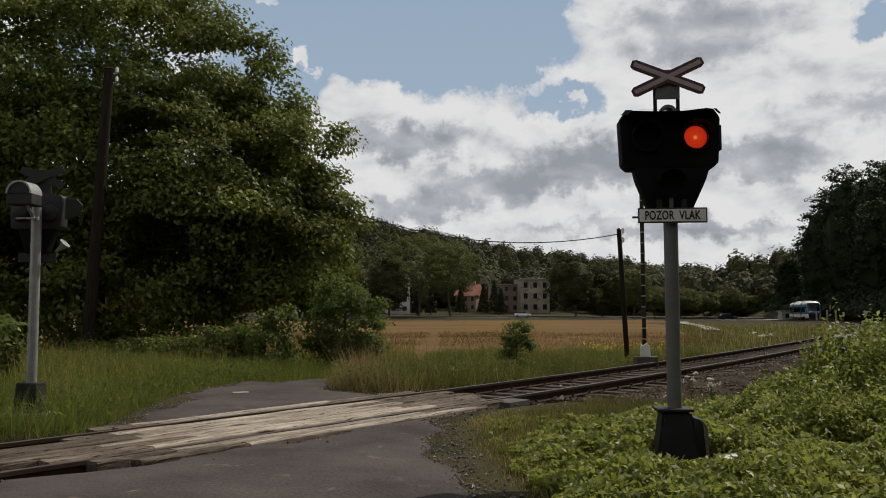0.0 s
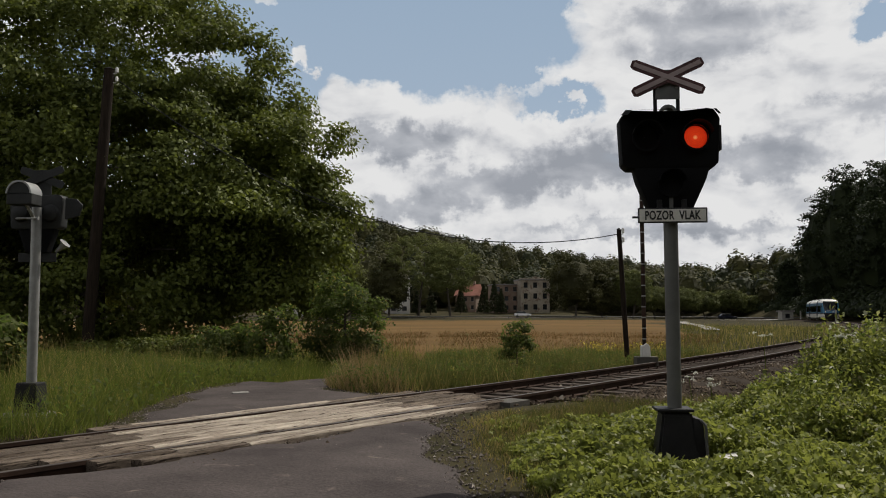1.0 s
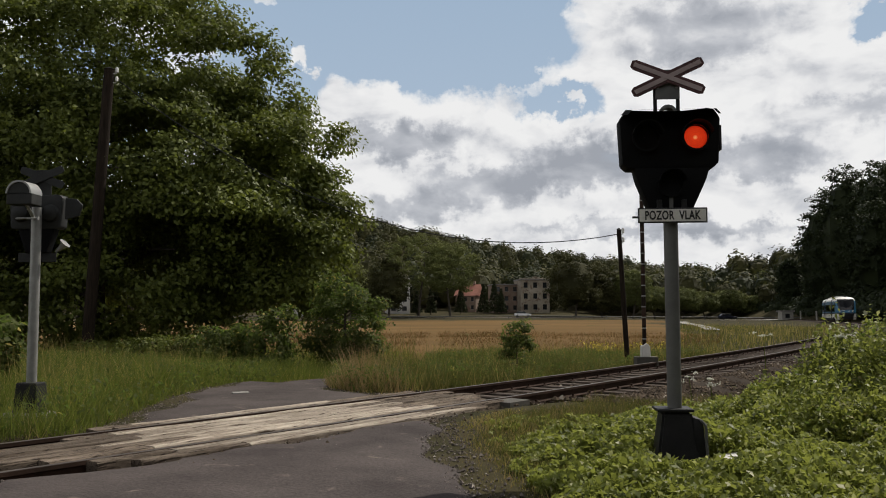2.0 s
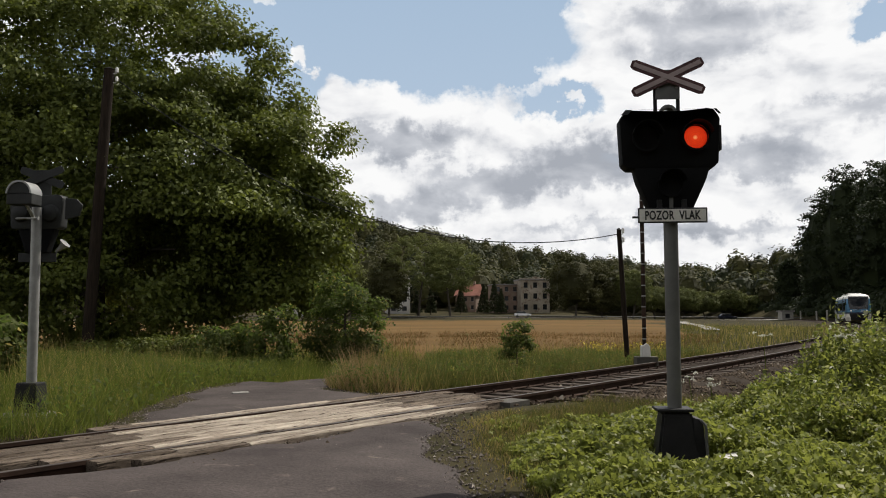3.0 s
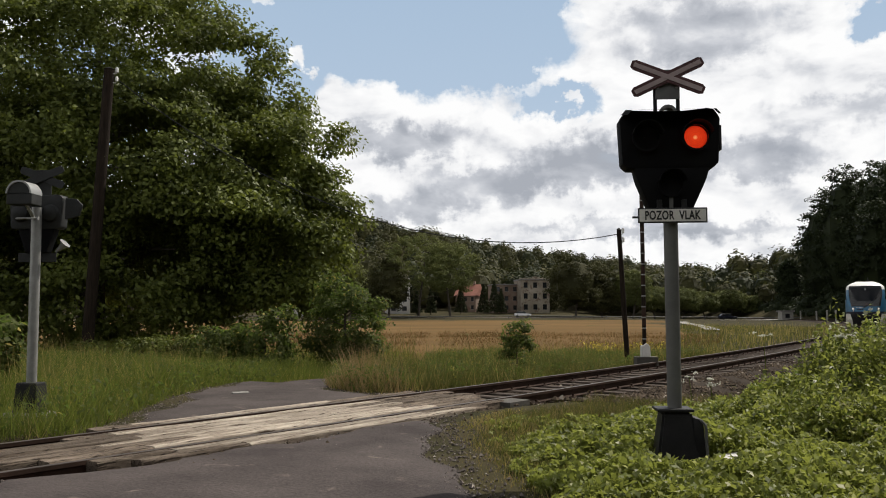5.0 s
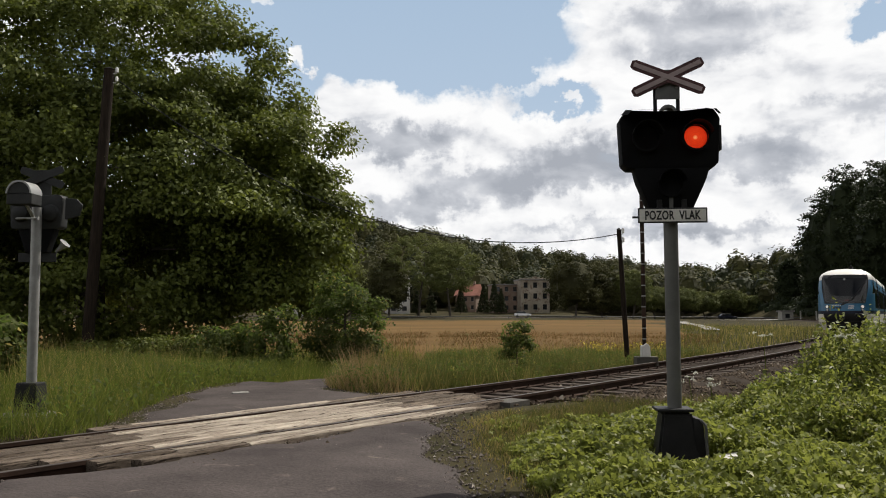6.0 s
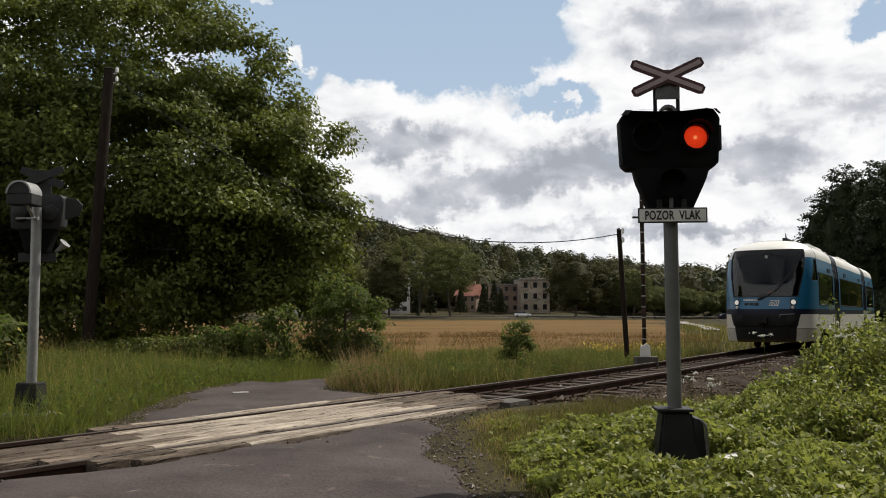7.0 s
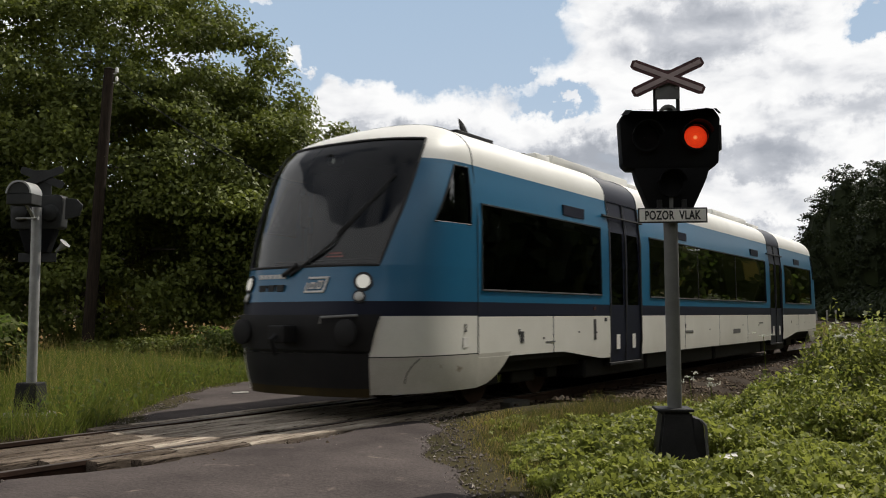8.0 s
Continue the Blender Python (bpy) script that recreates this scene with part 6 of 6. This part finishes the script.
# ---- woods on the hillside, and behind the camera ----
def woods(name, spots, per, leaf, mat, label, seed, core=True):
    rng = np.random.default_rng(seed)
    allq = []
    for x, y, h, r in spots:
        g = float(ground_z(x, y))
        d = unit(rng.normal(size=(per, 3)))
        d[:, 2] = np.where(d[:, 2] < -0.5, -d[:, 2], d[:, 2])
        k = rng.uniform(0.82, 1.0, per)[:, None]
        ph = rng.uniform(0, 6)
        lump = 1 + 0.16 * np.sin(4 * np.arctan2(d[:, 1], d[:, 0]) + ph)[:, None]
        size, mid = np.array([r, r, h * 0.5]), np.array([x, y, g + h * 0.52])
        allq.append(leaves(rng, d * k * lump * size + mid, leaf, leaf * 0.75, 0.3, 0.2, d, 2.2))
        if core:
            # a closed heart of boughs, so that the sky does not shine through
            allq.append(CORE * 0.76 * size + mid)
    return tagged(put(name, quick(name, np.concatenate(allq), 4, M[mat])), label, "woods", kind="stuff")


rw = random.Random(77)
spots, dark = [], []
for _ in range(1500):
    b, r = radians(rw.uniform(-24, 33)), rw.uniform(285, 590)
    h = rw.uniform(9, 16)
    (dark if rw.random() < 0.3 else spots).append((r * math.sin(b), r * math.cos(b), h, h * rw.uniform(0.28, 0.42)))
woods("hillside_woods", spots, 110, 1.5, "woods", "green deciduous woods on the hillside", 81)
woods("hillside_dark_woods", dark, 105, 1.45, "conifer", "darker trees among the hillside woods", 82)
back = []
for _ in range(90):
    b, r = radians(rw.uniform(115, 238)), rw.uniform(13, 34)
    back.append((r * math.sin(b), r * math.cos(b), rw.uniform(8, 13), rw.uniform(2.2, 3.4)))
for _ in range(70):
    b, r = radians(rw.uniform(40, 115)), rw.uniform(24, 40)
    back.append((r * math.sin(b), r * math.cos(b), rw.uniform(9, 13), rw.uniform(2.4, 3.4)))
lineside = []
for _ in range(80):
    p = on_track(rw.uniform(15, 150), rw.uniform(13, 26))
    lineside.append((p.x, p.y, rw.uniform(8, 12), rw.uniform(2.4, 3.4)))
woods("lineside_trees", lineside, 200, 0.7, "bush", "green trees along the near side of the railway", 86)
woods("woods_behind", back, 130, 1.1, "darkleaf", "dark trees around the near side of the lane", 83)
thicket = []
for _ in range(60):
    p = on_track(rw.uniform(14, 90), rw.uniform(7.5, 11.5))
    thicket.append((p.x, p.y, rw.uniform(1.4, 2.6), rw.uniform(0.8, 1.4)))
woods("lineside_thicket", thicket, 420, 0.22, "bush", "low green thicket along the railway", 85, False)


under = []
for _ in range(270):
    p = on_track(rw.uniform(105, 280), rw.uniform(6.5, 26))
    under.append((p.x, p.y, rw.uniform(2.5, 6.0), rw.uniform(1.8, 3.2)))
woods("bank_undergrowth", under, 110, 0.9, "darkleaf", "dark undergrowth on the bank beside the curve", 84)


# ---- houses across the meadow ----
def house(name, x, y, turn, w, d, h, wall, roof, roof_h, storeys, cols, label, flat=False, door=True):
    g = float(ground_z(x, y)) - 0.1
    t = thing(name, pose(x, y, g, 0, 0, turn), label, "house", "houses across the meadow")
    th = 0.4
    wm = box(-w / 2, w / 2, d / 2 - th, d / 2, 0, h)
    box(-w / 2, -w / 2 + th, -d / 2, d / 2 - th, 0, h, 0, wm)
    box(w / 2 - th, w / 2, -d / 2, d / 2 - th, 0, h, 0, wm)
    # front wall in piers and bands, so that its windows are real openings
    sh = h / storeys
    ww = w / cols * 0.42
    for s_ in range(storeys):
        z0 = s_ * sh
        box(-w / 2 + th, w / 2 - th, -d / 2, -d / 2 + th, z0, z0 + sh * 0.32, 0, wm)
        box(-w / 2 + th, w / 2 - th, -d / 2, -d / 2 + th, z0 + sh * 0.8, z0 + sh, 0, wm)
        xs = [-w / 2 + th] + [v for c in range(cols) for v in (-w / 2 + w * (c + 0.5) / cols - ww / 2, -w / 2 + w * (c + 0.5) / cols + ww / 2)] + [w / 2 - th]
        for c in range(cols + 1):
            box(xs[2 * c], xs[2 * c + 1], -d / 2, -d / 2 + th, z0 + sh * 0.32, z0 + sh * 0.8, 0, wm)
        for c in range(cols):
            wn = part("window", box(xs[2 * c + 1], xs[2 * c + 2], -d / 2 + 0.22, -d / 2 + 0.25, z0 + sh * 0.32, z0 + sh * 0.8), M["void"], t, "dark window opening")
            part("window_sill", box(xs[2 * c + 1] - 0.08, xs[2 * c + 2] + 0.08, -d / 2 - 0.08, -d / 2 + 0.1, z0 + sh * 0.29, z0 + sh * 0.32 - 0.01), M["concrete"], wn)
    part("wall", wm, M[wall], t)
    if flat:
        part("roof", box(-w / 2 - 0.3, w / 2 + 0.3, -d / 2 - 0.3, d / 2 + 0.3, h, h + 0.35, 0.03), M[roof], t, "low flat roof edge")
    else:
        rf_ = prism([(-d / 2 - 0.5, h), (d / 2 + 0.5, h), (0, h + roof_h)], -w / 2 - 0.4, w / 2 + 0.4)
        bmesh.ops.rotate(rf_, cent=(0, 0, 0), matrix=Matrix.Rotation(radians(90), 3, "Z"), verts=rf_.verts[:])
        ro = part("roof", rf_, M[roof], t, "pitched roof")
        part("chimney", box(w * 0.2, w * 0.2 + 0.7, -0.4, 0.3, h + roof_h * 0.4, h + roof_h + 0.9, 0.02), M["brick"], ro)
    return t


ruin = house("ruined_house", at(0.1005, 262), 262, 8, 8.6, 9, 9.6, "plaster", "slate", 0, 3, 3, "roofless plaster ruin of a tall house", True)
rr = random.Random(4)
for k in range(14):
    x = -4.7 + k * 0.68
    hgt = rr.uniform(0.1, 0.8)
    part("broken_parapet", box(x, x + 0.6, -4.5, -4.1, 9.95, 9.95 + hgt), M["plaster"], ruin)
house("brick_house", at(0.0685, 266), 266, 8, 7.6, 9, 8.2, "brick", "slate", 0, 3, 3, "brown brick wing of the ruin", True)
house("red_roofed_house", at(0.03, 275), 275, -20, 6.5, 8, 5.0, "brick", "rooftile", 3.6, 2, 3, "house with a steep red tiled roof")
house("white_house", at(-0.052, 262), 262, 10, 6.5, 8, 8.0, "whitewash", "slate", 2.6, 3, 2, "pale house behind the willows")
house("low_white_house", at(-0.155, 235), 235, 0, 10, 7, 2.2, "whitewash", "slate", 2.6, 1, 4, "low white house with a dark roof")
house("grey_house", at(-0.075, 270), 270, 0, 9, 8, 7.0, "brick", "slate", 2.5, 2, 3, "grey house among the trees")
house("railway_hut", at(0.388, 205), 205, 0, 2.6, 2.6, 2.0, "concrete", "slate", 0, 1, 1, "small grey hut beside the line", True)
house("far_house", at(0.325, 330), 330, 0, 9, 8, 6, "plaster", "slate", 3, 2, 3, "far pale house in the trees")


# ---- the far road, its rail, path and cars ----
def flat_strip(name, pts, width, lift, mat, label, category, kind="structure"):
    v, f = [], []
    for i, (x, y) in enumerate(pts):
        a, b = Vector(pts[max(i - 1, 0)]), Vector(pts[min(i + 1, len(pts) - 1)])
        d = (b - a).normalized()
        nrm = Vector((d.y, -d.x)) * width / 2
        for sg in (-1, 1):
            xx, yy = x + nrm.x * sg, y + nrm.y * sg
            v.append((xx, yy, float(ground_z(xx, yy)) + lift))
    for i in range(len(pts) - 1):
        f.append((2 * i, 2 * i + 1, 2 * i + 3, 2 * i + 2))
    return tagged(put(name, mesh(name, v, f, M[mat])), label, category, kind=kind)


flat_strip("far_road", [(-150 + 12 * k, 222 + 2 * math.sin(k * 0.5)) for k in range(21)], 3.0, 0.1, "asphalt", "grey road across the valley", "road")
flat_strip("field_path", [(22.6, 74), (24.2, 80), (26.2, 88), (28.6, 99), (31.6, 114), (35.5, 132), (41, 150)], 1.3, 0.16, "concrete", "pale gravel path in the meadow", "path")
flat_strip("far_path", [(58, 188), (64, 196), (72, 204), (82, 210)], 3.2, 0.15, "concrete", "pale track beside the far road", "path")
rail_fence = thing("guard_rail", pose(0, 0, 0), "grey guard rail along the far road", "guard rail")
for k in range(26):
    x = -120 + k * 8.0
    z = float(ground_z(x, 216))
    part("post", box(x - 0.08, x + 0.08, 215.9, 216.1, z - 0.1, z + 0.8), M["greypole"], rail_fence)
    z2 = float(ground_z(x + 8, 216))
    part("rail", tube([(x, 215.85, z + 0.65), (x + 8, 215.85, z2 + 0.65)], 0.1, 6), M["greypole"], rail_fence)


def car(x, y, turn, mat, label):
    g = float(ground_z(x, y)) + 0.1
    t = thing("car", pose(x, y, g, 0, 0, turn), label, "car", "parked cars")
    part("body", prism([(-2.1, 0.3), (2.1, 0.3), (2.15, 0.75), (1.3, 0.9), (-2.05, 0.95)], -0.85, 0.85, None, 0.06), M[mat], t, "", True)
    part("cabin", prism([(-1.9, 0.93), (1.1, 0.9), (0.5, 1.42), (-1.4, 1.45)], -0.75, 0.75, None, 0.06), M["void"], t, "dark windows", True)
    for wx in (-1.35, 1.35):
        for wy in (-0.8, 0.8):
            part("wheel", tube([(wx, wy - 0.09, 0.31), (wx, wy + 0.09, 0.31)], 0.31, 14), M["seam"], t)


car(at(0.322, 215), 215, 5, "navy", "dark car on the far road")
car(at(0.09, 224), 224, 0, "carpaint", "pale car before the ruin")
for i, (b, y) in enumerate(((0.405, 190), (0.423, 168), (0.435, 155), (0.445, 142))):
    x = at(b, y)
    z = float(ground_z(x, y))
    tagged(part("fence_post", box(x - 0.12, x + 0.12, y - 0.12, y + 0.12, z - 0.1, z + 2.0, 0.02), M["concrete"]), "weathered concrete post beside the line", "post", "posts beside the line")
rng_g = np.random.default_rng(91)
qf = scatter(rng_g, 2600, 5.0, 12.0, 27, 34, lambda x, y, l, s_, r: (l < -3.5) & (clumpy(x, y, 0.6) > 0.55))
qf[:, 2] += rng_g.uniform(0.3, 0.62, len(qf))
tagged(put("goldenrod", quick("goldenrod", leaves(rng_g, qf, 0.06, 0.05, 1.0, 0.0), 4, M["yellow"])), "yellow wildflowers before the meadow", "wildflowers", kind="stuff")


# ---- what moves ----
def railcar_pose(t):
    dt = 8.0 - t
    s0 = -3.354 + 22.103 * dt + 0.080 * dt * dt
    a, b = on_track(s0 + 3.75), on_track(s0 + LT - 3.75)
    d = (b - a).normalized()
    f = a - d * 3.75
    return pose(f.x, f.y, 0, 0, 0, -math.degrees(math.atan2(d.x, d.y)))


def motions():
    walk(railcar, [(k * 0.2, railcar_pose(k * 0.2)) for k in range(41)])
    # the added disc slides from lamp to lamp, so that they seem to flash
    rows, x = [(0.0, -0.198)], -0.198
    for t in (0.35, 0.78, 1.35, 1.77, 2.36, 2.76, 3.37, 3.78, 4.37, 4.77, 5.36, 5.77, 6.38, 6.78, 7.38, 7.78):
        rows.append((t - 0.04, x))
        x = 0.202 if x < 0 else -0.198
        rows.append((t + 0.04, x))
    rows.append((8.0, x))
    walk(shutter, [(t, Matrix.Translation((q, -0.098, LZ))) for t, q in rows])
    walk(clouds, [(0.0, pose(0, 0, 0)), (4.0, pose(0, 0, 0, 0, 0, 0.2)), (8.0, pose(0, 0, 0, 0, 0, 0.4))])


motions()
